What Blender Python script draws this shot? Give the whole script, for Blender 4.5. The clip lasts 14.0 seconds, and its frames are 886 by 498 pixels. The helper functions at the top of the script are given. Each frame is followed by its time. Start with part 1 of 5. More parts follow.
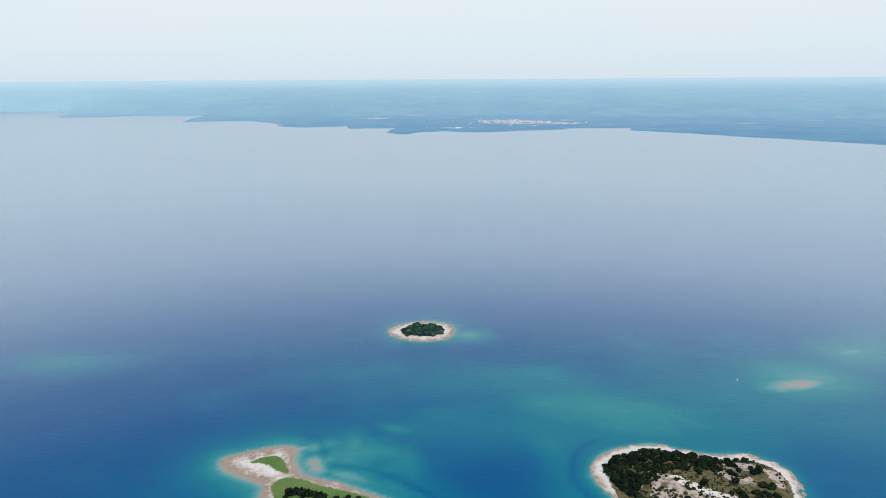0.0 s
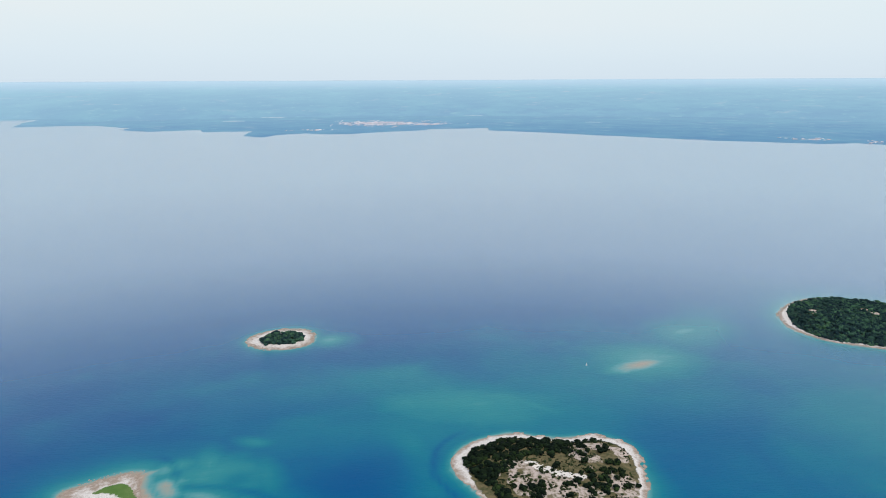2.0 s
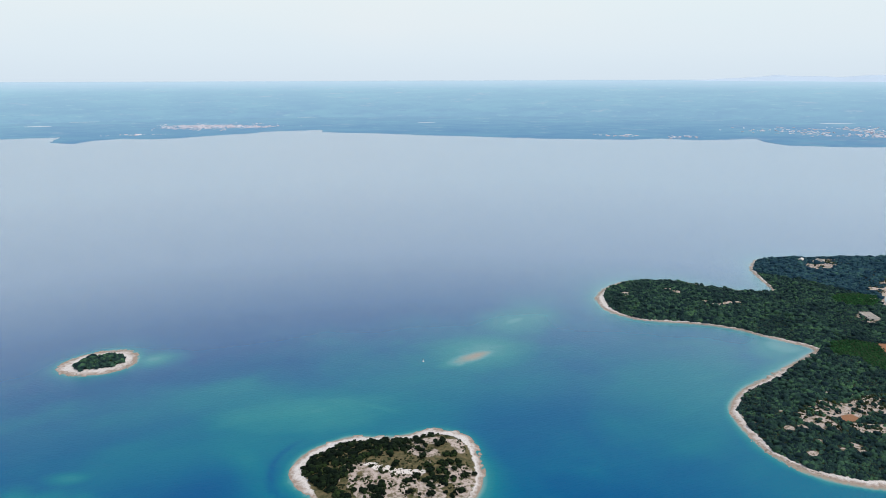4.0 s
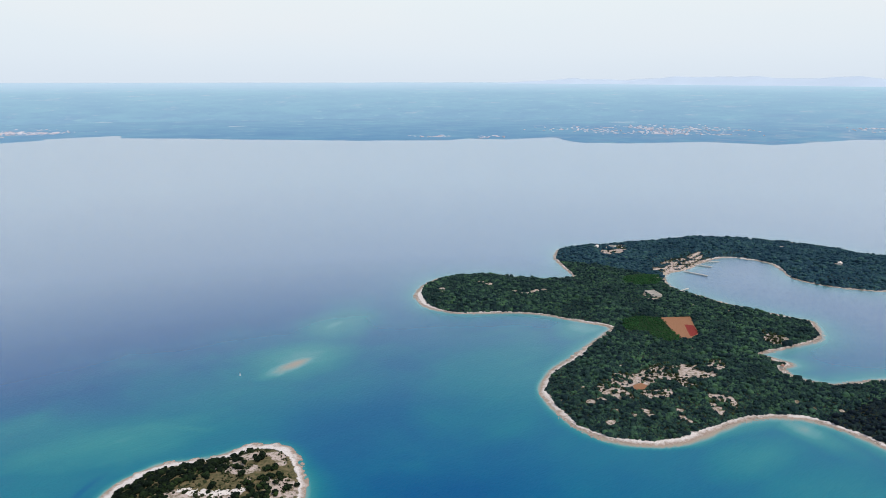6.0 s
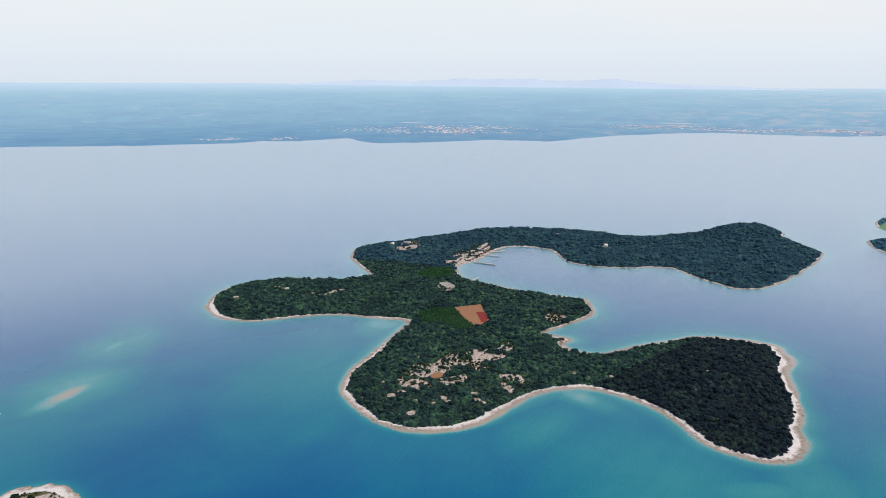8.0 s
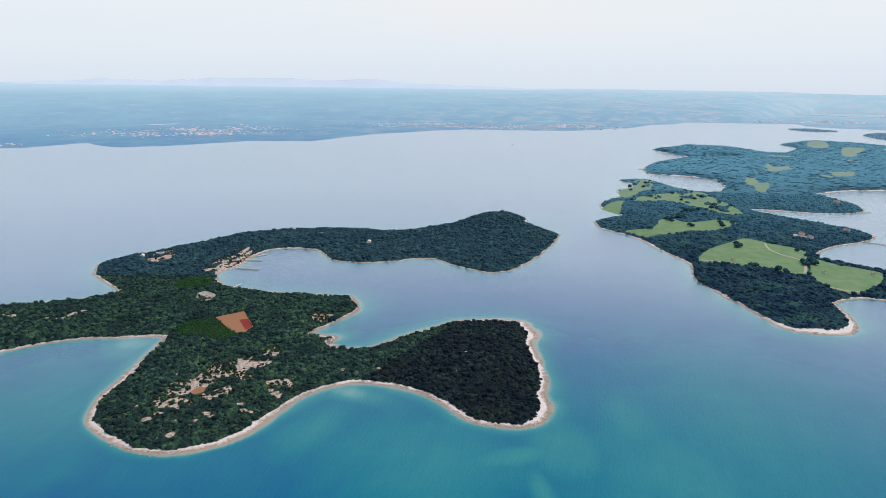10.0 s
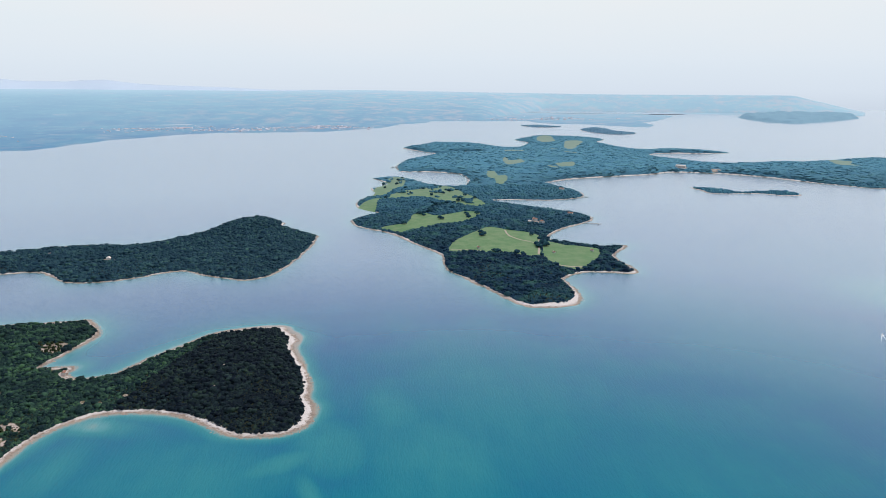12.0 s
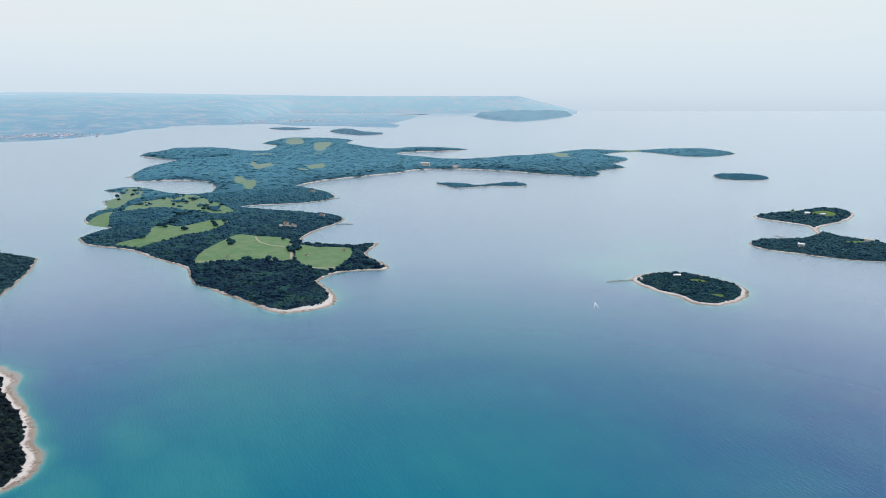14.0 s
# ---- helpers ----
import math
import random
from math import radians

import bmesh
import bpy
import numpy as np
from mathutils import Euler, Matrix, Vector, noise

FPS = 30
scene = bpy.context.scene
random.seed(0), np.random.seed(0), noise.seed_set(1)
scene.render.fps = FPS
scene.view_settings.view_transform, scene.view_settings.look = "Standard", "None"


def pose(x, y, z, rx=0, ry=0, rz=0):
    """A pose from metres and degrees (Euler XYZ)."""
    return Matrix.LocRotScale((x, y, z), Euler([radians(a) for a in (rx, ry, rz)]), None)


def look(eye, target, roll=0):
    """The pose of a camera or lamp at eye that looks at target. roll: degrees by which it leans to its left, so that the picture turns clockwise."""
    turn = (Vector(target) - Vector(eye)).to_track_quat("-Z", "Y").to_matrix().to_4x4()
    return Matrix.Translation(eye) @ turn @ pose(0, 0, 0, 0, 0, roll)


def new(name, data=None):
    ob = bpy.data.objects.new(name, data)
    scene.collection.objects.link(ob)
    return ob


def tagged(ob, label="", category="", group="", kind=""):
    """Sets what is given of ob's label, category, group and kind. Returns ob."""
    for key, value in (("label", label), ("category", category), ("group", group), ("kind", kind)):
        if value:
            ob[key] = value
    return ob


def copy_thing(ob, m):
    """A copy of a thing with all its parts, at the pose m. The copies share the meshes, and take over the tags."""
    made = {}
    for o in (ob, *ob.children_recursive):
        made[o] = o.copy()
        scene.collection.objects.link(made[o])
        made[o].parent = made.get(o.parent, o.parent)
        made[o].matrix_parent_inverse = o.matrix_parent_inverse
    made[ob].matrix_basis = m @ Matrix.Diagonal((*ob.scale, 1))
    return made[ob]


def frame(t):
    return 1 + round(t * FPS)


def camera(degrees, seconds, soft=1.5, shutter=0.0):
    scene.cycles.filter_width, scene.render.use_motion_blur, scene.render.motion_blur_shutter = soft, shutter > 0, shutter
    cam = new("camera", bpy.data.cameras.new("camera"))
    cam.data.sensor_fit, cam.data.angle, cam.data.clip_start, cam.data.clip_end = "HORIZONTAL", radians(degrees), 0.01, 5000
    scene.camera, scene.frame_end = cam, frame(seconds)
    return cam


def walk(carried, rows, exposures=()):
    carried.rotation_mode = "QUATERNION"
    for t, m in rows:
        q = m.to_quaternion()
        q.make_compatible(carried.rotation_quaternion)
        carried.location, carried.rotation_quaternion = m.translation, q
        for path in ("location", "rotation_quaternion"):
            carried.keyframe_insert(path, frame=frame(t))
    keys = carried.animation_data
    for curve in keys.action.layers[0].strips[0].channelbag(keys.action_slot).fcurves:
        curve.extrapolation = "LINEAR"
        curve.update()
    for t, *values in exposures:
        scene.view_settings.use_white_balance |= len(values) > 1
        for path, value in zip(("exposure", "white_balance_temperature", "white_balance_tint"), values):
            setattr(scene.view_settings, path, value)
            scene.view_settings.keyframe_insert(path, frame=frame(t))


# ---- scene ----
# An archipelago seen from a drone at height EYE, in a small scale model of its real size, so that the far coast stays in view.
cam = camera(65.05, 14.0, soft=0.8)
EYE = 160.0
# seconds, place, heading, pitch, roll
ROWS = [
    (0.0, 0.00, -0.00, 160.00, 0.00, -13.85, -0.32),
    (0.5, 1.81, -0.15, 160.07, -2.62, -13.83, -0.27),
    (1.0, 3.59, -0.29, 160.16, -5.27, -13.81, -0.26),
    (1.5, 5.35, -0.46, 160.26, -8.16, -13.81, -0.25),
    (2.0, 7.05, -0.68, 160.35, -11.10, -13.80, -0.27),
    (4.5, 14.62, -3.01, 160.81, -27.91, -13.74, -0.18),
    (5.0, 15.98, -3.67, 160.82, -31.52, -13.71, -0.15),
    (5.5, 17.25, -4.34, 160.79, -35.35, -13.68, -0.13),
    (6.0, 18.44, -5.07, 160.66, -39.17, -13.62, -0.08),
    (6.5, 19.53, -5.93, 160.43, -43.23, -13.61, 0.04),
    (7.0, 20.50, -6.93, 160.18, -47.22, -13.57, 0.10),
    (7.5, 21.40, -8.08, 159.92, -51.49, -13.52, 0.11),
    (8.0, 22.28, -9.34, 159.65, -55.77, -13.50, 0.15),
    (10.5, 25.85, -17.43, 158.84, -79.81, -13.40, 0.32),
    (11.0, 25.63, -19.20, 158.90, -84.66, -13.35, 0.29),
    (11.5, 25.20, -21.06, 159.02, -89.69, -13.32, 0.30),
    (12.0, 24.61, -22.98, 159.18, -94.57, -13.27, 0.25),
    (12.5, 23.95, -25.04, 159.36, -99.63, -13.20, 0.25),
    (13.0, 23.23, -27.15, 159.48, -104.54, -13.14, 0.18),
    (13.5, 22.52, -29.31, 159.56, -109.64, -13.10, 0.14),
    (14.0, 21.79, -31.41, 159.60, -114.54, -13.07, 0.09),
]
walk(cam, [(t, pose(x, y, z, 90 + pitch, 0, yaw) @ pose(0, 0, 0, 0, 0, roll)) for t, x, y, z, yaw, pitch, roll in ROWS],
     [(0.0, 0.0, 6500, 10), (2.0, 0.0, 6500, 10), (5.0, 0.02, 6560, 12.8), (7.5, 0.03, 6680, 15.5), (11.0, 0.02, 6660, 15.5), (12.5, -0.02, 6560, 13.8), (14.0, -0.04, 6490, 11.2)])

# ---- light ----
SUN_AZ, SUN_EL = radians(150.0), radians(63.0)      # clockwise from +y, height
SUN_DIR = Vector((math.sin(SUN_AZ) * math.cos(SUN_EL), math.cos(SUN_AZ) * math.cos(SUN_EL), math.sin(SUN_EL)))
world = bpy.data.worlds.new("hazy_sky")
scene.world = world
world.use_nodes = True
wt = world.node_tree
wt.nodes.clear()
w_out = wt.nodes.new("ShaderNodeOutputWorld")
w_bg = wt.nodes.new("ShaderNodeBackground")
w_sky = wt.nodes.new("ShaderNodeTexSky")
w_sky.sky_type, w_sky.sun_disc = "NISHITA", False
w_sky.sun_elevation, w_sky.sun_rotation = SUN_EL, SUN_AZ
w_sky.dust_density, w_sky.air_density, w_sky.ozone_density = 4.0, 1.0, 1.5
w_scale = wt.nodes.new("ShaderNodeVectorMath")
w_scale.operation = "SCALE"
w_scale.inputs["Scale"].default_value = 0.10
wt.links.new(w_sky.outputs["Color"], w_scale.inputs[0])
w_geo = wt.nodes.new("ShaderNodeTexCoord")
w_sep = wt.nodes.new("ShaderNodeSeparateXYZ")
wt.links.new(w_geo.outputs["Generated"], w_sep.inputs[0])
w_ramp = wt.nodes.new("ShaderNodeValToRGB")           # the milky summer haze low over the sea
w_ramp.color_ramp.elements[0].position, w_ramp.color_ramp.elements[0].color = 0.012, (0.56, 0.665, 0.77, 1)
w_ramp.color_ramp.elements[1].position, w_ramp.color_ramp.elements[1].color = 0.17, (0.775, 0.875, 0.90, 1)
e = w_ramp.color_ramp.elements.new(0.045)
e.color = (0.66, 0.77, 0.86, 1)
e = w_ramp.color_ramp.elements.new(0.085)
e.color = (0.71, 0.82, 0.89, 1)
e = w_ramp.color_ramp.elements.new(0.34)
e.color = (0.62, 0.775, 0.92, 1)
e = w_ramp.color_ramp.elements.new(0.65)
e.color = (0.50, 0.66, 0.88, 1)
w_lift = wt.nodes.new("ShaderNodeMapRange")
w_lift.inputs["From Min"].default_value, w_lift.inputs["From Max"].default_value = -0.05, 0.95
wt.links.new(w_sep.outputs["Z"], w_lift.inputs["Value"])
wt.links.new(w_lift.outputs[0], w_ramp.inputs[0])
w_fac = wt.nodes.new("ShaderNodeMapRange")
w_fac.inputs["From Min"].default_value, w_fac.inputs["From Max"].default_value = 0.12, 0.8
w_fac.inputs["To Min"].default_value, w_fac.inputs["To Max"].default_value = 1.0, 0.45
wt.links.new(w_sep.outputs["Z"], w_fac.inputs["Value"])
w_mix = wt.nodes.new("ShaderNodeMix")
w_mix.data_type = "RGBA"
wt.links.new(w_fac.outputs[0], w_mix.inputs["Factor"])
wt.links.new(w_scale.outputs[0], w_mix.inputs["A"])
w_cloud = wt.nodes.new("ShaderNodeTexNoise")          # a thin warm veil of high cloud
w_cloud.inputs["Scale"].default_value, w_cloud.inputs["Detail"].default_value = 2.2, 4.0
w_map = wt.nodes.new("ShaderNodeMapping")
w_map.inputs["Scale"].default_value = (1, 1, 4)
wt.links.new(w_geo.outputs["Generated"], w_map.inputs["Vector"])
wt.links.new(w_map.outputs[0], w_cloud.inputs["Vector"])
w_thin = wt.nodes.new("ShaderNodeMapRange")
w_thin.inputs["From Min"].default_value, w_thin.inputs["From Max"].default_value = 0.40, 0.70
w_thin.inputs["To Max"].default_value = 0.65
wt.links.new(w_cloud.outputs["Fac"], w_thin.inputs["Value"])
w_veil = wt.nodes.new("ShaderNodeMix")
w_veil.data_type = "RGBA"
wt.links.new(w_thin.outputs[0], w_veil.inputs["Factor"])
wt.links.new(w_ramp.outputs["Color"], w_veil.inputs["A"])
w_veil.inputs["B"].default_value = (0.83, 0.855, 0.865, 1)
w_low = wt.nodes.new("ShaderNodeMix")
w_low.data_type = "RGBA"
w_edge = wt.nodes.new("ShaderNodeMapRange")
w_edge.inputs["From Min"].default_value, w_edge.inputs["From Max"].default_value = 0.02, 0.12
wt.links.new(w_sep.outputs["Z"], w_edge.inputs["Value"])
w_high = wt.nodes.new("ShaderNodeMapRange")
w_high.inputs["From Min"].default_value, w_high.inputs["From Max"].default_value = 0.20, 0.36
w_high.inputs["To Min"].default_value, w_high.inputs["To Max"].default_value = 1.0, 0.15
wt.links.new(w_sep.outputs["Z"], w_high.inputs["Value"])
w_band = wt.nodes.new("ShaderNodeMath")
w_band.operation = "MULTIPLY"
wt.links.new(w_edge.outputs[0], w_band.inputs[0])
wt.links.new(w_high.outputs[0], w_band.inputs[1])
wt.links.new(w_band.outputs[0], w_low.inputs["Factor"])
wt.links.new(w_ramp.outputs["Color"], w_low.inputs["A"])
wt.links.new(w_veil.outputs["Result"], w_low.inputs["B"])
wt.links.new(w_low.outputs["Result"], w_mix.inputs["B"])
wt.links.new(w_mix.outputs["Result"], w_bg.inputs["Color"])
w_bg.inputs["Strength"].default_value = 1.0
wt.links.new(w_bg.outputs[0], w_out.inputs[0])

sun = new("sun", bpy.data.lights.new("sun", "SUN"))
sun.data.energy, sun.data.angle, sun.data.color = 2.2, radians(3.0), (1.0, 0.95, 0.88)
sun.matrix_world = look(SUN_DIR * 800, (0, 0, 0))


# ---- materials ----
def material(name, build):
    m = bpy.data.materials.new(name)
    m.use_nodes = True
    nt = m.node_tree
    nt.nodes.clear()
    surface = build(nt)
    out = nt.nodes.new("ShaderNodeOutputMaterial")
    nt.links.new(surface, out.inputs["Surface"])
    return m


def plug(nt, socket, value):
    if isinstance(value, bpy.types.NodeSocket):
        nt.links.new(value, socket)
    elif isinstance(value, tuple) and socket.type == "RGBA":
        socket.default_value = (*value, 1)
    else:
        socket.default_value = value


def n_noise(nt, scale, detail=3.0, rough=0.55, stretch=(1, 1, 1), turn=0.0):
    geo = nt.nodes.new("ShaderNodeNewGeometry")
    mp = nt.nodes.new("ShaderNodeMapping")
    mp.inputs["Scale"].default_value = stretch
    mp.inputs["Rotation"].default_value = (0, 0, turn)
    nt.links.new(geo.outputs["Position"], mp.inputs["Vector"])
    n = nt.nodes.new("ShaderNodeTexNoise")
    n.inputs["Scale"].default_value, n.inputs["Detail"].default_value, n.inputs["Roughness"].default_value = scale, detail, rough
    nt.links.new(mp.outputs[0], n.inputs["Vector"])
    return n.outputs["Fac"]


def n_range(nt, value, a, b, c=0.0, d=1.0, smooth=False):
    n = nt.nodes.new("ShaderNodeMapRange")
    n.interpolation_type = "SMOOTHSTEP" if smooth else "LINEAR"
    for key, v in (("From Min", a), ("From Max", b), ("To Min", c), ("To Max", d)):
        n.inputs[key].default_value = v
    plug(nt, n.inputs["Value"], value)
    return n.outputs[0]


def n_mix(nt, fac, a, b):
    n = nt.nodes.new("ShaderNodeMix")
    n.data_type = "RGBA"
    plug(nt, n.inputs["Factor"], fac)
    plug(nt, n.inputs["A"], a)
    plug(nt, n.inputs["B"], b)
    return n.outputs["Result"]


def n_math(nt, op, a, b):
    n = nt.nodes.new("ShaderNodeMath")
    n.operation = op
    plug(nt, n.inputs[0], a)
    plug(nt, n.inputs[1], b)
    return n.outputs[0]


def n_attr(nt, name):
    n = nt.nodes.new("ShaderNodeAttribute")
    n.attribute_name = name
    return n.outputs["Fac"]


def n_ramp(nt, value, stops):
    n = nt.nodes.new("ShaderNodeValToRGB")
    el = n.color_ramp.elements
    while len(el) < len(stops):
        el.new(0.5)
    for e, (p, c) in zip(el, stops):
        e.position, e.color = p, (*c, 1)
    plug(nt, n.inputs[0], value)
    return n.outputs["Color"]


def n_bump(nt, height, strength, distance):
    n = nt.nodes.new("ShaderNodeBump")
    n.inputs["Strength"].default_value, n.inputs["Distance"].default_value = strength, distance
    nt.links.new(height, n.inputs["Height"])
    return n.outputs["Normal"]


def n_surface(nt, color, rough=0.9, normal=None, gloss=0.2):
    n = nt.nodes.new("ShaderNodeBsdfPrincipled")
    plug(nt, n.inputs["Base Color"], color)
    plug(nt, n.inputs["Roughness"], rough)
    n.inputs["Specular IOR Level"].default_value = gloss
    if normal:
        nt.links.new(normal, n.inputs["Normal"])
    return n.outputs[0]


def sea_surface(nt):
    # water colour by the depth of the bed, gloss by the angle
    depth = n_attr(nt, "shoal")
    grain = n_noise(nt, 0.05, 6.0, 0.62)
    streak = n_noise(nt, 0.045, 6.0, 0.66, (0.4, 1.9, 1), -0.35)
    swirl = n_math(nt, "ADD", n_math(nt, "MULTIPLY", grain, 0.4), n_math(nt, "MULTIPLY", streak, 0.6))
    sway = n_math(nt, "MULTIPLY", n_math(nt, "SUBTRACT", swirl, 0.5), n_range(nt, depth, 0.0, 0.5, 0.13, 0.34))
    d = n_math(nt, "ADD", depth, sway)
    col = n_ramp(nt, d, [(0.0, (0.001, 0.068, 0.196)), (0.2, (0.002, 0.106, 0.208)), (0.42, (0.005, 0.150, 0.208)), (0.64, (0.022, 0.200, 0.220)),
                         (0.76, (0.080, 0.262, 0.268)), (0.87, (0.21, 0.285, 0.255)), (0.97, (0.32, 0.270, 0.21))])
    ripple = n_noise(nt, 0.45, 5.0, 0.65, (0.45, 1.6, 1), 0.25)
    bump = n_bump(nt, ripple, 0.7, 0.5)
    diff = nt.nodes.new("ShaderNodeBsdfDiffuse")
    plug(nt, diff.inputs["Color"], col)
    plug(nt, diff.inputs["Normal"], bump)
    gl = nt.nodes.new("ShaderNodeBsdfGlossy")
    gl.inputs["Roughness"].default_value = 0.22
    plug(nt, gl.inputs["Color"], (0.935, 0.972, 0.982))
    plug(nt, gl.inputs["Normal"], bump)
    lw = nt.nodes.new("ShaderNodeLayerWeight")
    lw.inputs["Blend"].default_value = 0.5
    k = n_ramp(nt, lw.outputs["Facing"], [(0.0, (0.02,) * 3), (0.46, (0.02,) * 3), (0.55, (0.06,) * 3), (0.62, (0.15,) * 3), (0.68, (0.31,) * 3), (0.76, (0.60,) * 3), (0.86, (0.77,) * 3),
                                          (0.93, (0.80,) * 3), (1.0, (0.81,) * 3)])
    mix = nt.nodes.new("ShaderNodeMixShader")
    plug(nt, mix.inputs[0], k)
    nt.links.new(diff.outputs[0], mix.inputs[1])
    nt.links.new(gl.outputs[0], mix.inputs[2])
    return mix.outputs[0]


def island_soil(lush, dull, blade):
    def build(nt):
        # limestone shore, dark soil under the wood, grass, bare sandy ground and ploughed red earth
        shore, meadow, bare, red = (n_attr(nt, k) for k in ("shore", "meadow", "bare", "plough"))
        fine, mid, big = n_noise(nt, 2.2, 5.0, 0.7), n_noise(nt, 0.5, 4.0, 0.6), n_noise(nt, 0.09, 3.0)
        where = nt.nodes.new("ShaderNodeNewGeometry")
        at = nt.nodes.new("ShaderNodeSeparateXYZ")
        nt.links.new(where.outputs["Position"], at.inputs[0])
        soil = n_mix(nt, mid, (0.009, 0.015, 0.008), (0.028, 0.034, 0.017))
        # soil turns bluer and lighter with X, haze painted into its colour
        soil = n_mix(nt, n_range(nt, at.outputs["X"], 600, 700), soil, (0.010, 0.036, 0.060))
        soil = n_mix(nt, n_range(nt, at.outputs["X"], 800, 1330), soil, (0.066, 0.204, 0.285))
        grass = n_mix(nt, n_range(nt, big, 0.35, 0.65), lush, dull)
        grass = n_mix(nt, n_range(nt, fine, 0.4, 0.75), grass, blade)
        grass = n_mix(nt, n_range(nt, n_attr(nt, "dry"), 0.0, -1.0), grass, (0.013, 0.033, 0.010))
        grass = n_mix(nt, n_range(nt, n_attr(nt, "dry"), 0.0, 1.0), grass, n_mix(nt, n_range(nt, mid, 0.35, 0.65), (0.050, 0.056, 0.022), (0.16, 0.125, 0.066)))
        # far grass fades along X, again distance haze in the colour
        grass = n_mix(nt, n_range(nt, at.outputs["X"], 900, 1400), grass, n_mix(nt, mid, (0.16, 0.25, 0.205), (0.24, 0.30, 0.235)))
        sand = n_mix(nt, fine, (0.31, 0.24, 0.20), (0.60, 0.51, 0.455))
        sand = n_mix(nt, n_range(nt, mid, 0.46, 0.62), sand, (0.15, 0.125, 0.075))
        rock = n_mix(nt, n_range(nt, fine, 0.25, 0.65), (0.46, 0.41, 0.37), (0.70, 0.66, 0.625))
        rock = n_mix(nt, n_range(nt, mid, 0.56, 0.8), rock, (0.40, 0.32, 0.265))
        wet = n_mix(nt, fine, (0.17, 0.125, 0.095), (0.42, 0.33, 0.26))
        pos = nt.nodes.new("ShaderNodeNewGeometry")
        sep = nt.nodes.new("ShaderNodeSeparateXYZ")
        nt.links.new(pos.outputs["Position"], sep.inputs[0])
        edge = n_math(nt, "ADD", shore, n_math(nt, "MULTIPLY", n_math(nt, "SUBTRACT", mid, 0.5), 2.2))
        base = n_mix(nt, n_range(nt, n_math(nt, "ADD", sep.outputs["Z"], n_math(nt, "MULTIPLY", n_math(nt, "SUBTRACT", mid, 0.5), 0.66)), 0.05, 0.32), wet, rock)
        rim = n_math(nt, "SUBTRACT", edge, n_attr(nt, "beach"))
        base = n_mix(nt, n_range(nt, rim, 0.0, 1.0), base, soil)
        base = n_mix(nt, n_range(nt, n_math(nt, "ADD", meadow, n_math(nt, "MULTIPLY", n_math(nt, "SUBTRACT", mid, 0.5), 1.3)), 0.4, 0.6), base, grass)
        base = n_mix(nt, n_range(nt, n_math(nt, "ADD", bare, n_math(nt, "MULTIPLY", n_math(nt, "SUBTRACT", mid, 0.5), 0.9)), 0.42, 0.58), base, sand)
        earth = n_mix(nt, fine, (0.225, 0.110, 0.058), (0.31, 0.155, 0.085))
        earth = n_mix(nt, n_range(nt, red, 1.1, 1.3), earth, (0.20, 0.030, 0.024))
        base = n_mix(nt, n_range(nt, red, 0.4, 0.6), base, earth)
        return n_surface(nt, base, 0.95, n_bump(nt, fine, 0.5, 0.25), 0.15)
    return build


def leaves(dark, light):
    """Evergreen crowns: each its own shade, some yellower, in stands of darker and lighter trees."""
    def build(nt):
        geo = nt.nodes.new("ShaderNodeNewGeometry")
        fine, stand, big = n_noise(nt, 2.6, 4.0, 0.7), n_noise(nt, 0.17, 4.0, 0.6), n_noise(nt, 0.035, 4.0, 0.6)
        own = geo.outputs["Random Per Island"]
        col = n_mix(nt, n_math(nt, "POWER", own, 1.5), dark, light)
        fresh = (1.5 * light[0], 1.45 * light[1], 0.95 * light[2])
        col = n_mix(nt, n_math(nt, "MULTIPLY", n_range(nt, stand, 0.50, 0.66), n_range(nt, own, 0.25, 0.9, 0.0, 0.9)), col, fresh)
        col = n_mix(nt, n_math(nt, "MULTIPLY", n_range(nt, stand, 0.50, 0.36), 0.8), col, n_mix(nt, own, tuple(0.6 * v for v in dark), dark))
        col = n_mix(nt, n_range(nt, big, 0.42, 0.68, 0.0, 0.65), col, n_mix(nt, fine, dark, tuple(0.7 * v for v in dark)))
        col = n_mix(nt, n_range(nt, fine, 0.54, 0.8, 0.0, 0.8), col, tuple(1.4 * v for v in light))
        return n_surface(nt, col, 0.85, n_bump(nt, fine, 0.9, 0.35), 0.06)
    return build


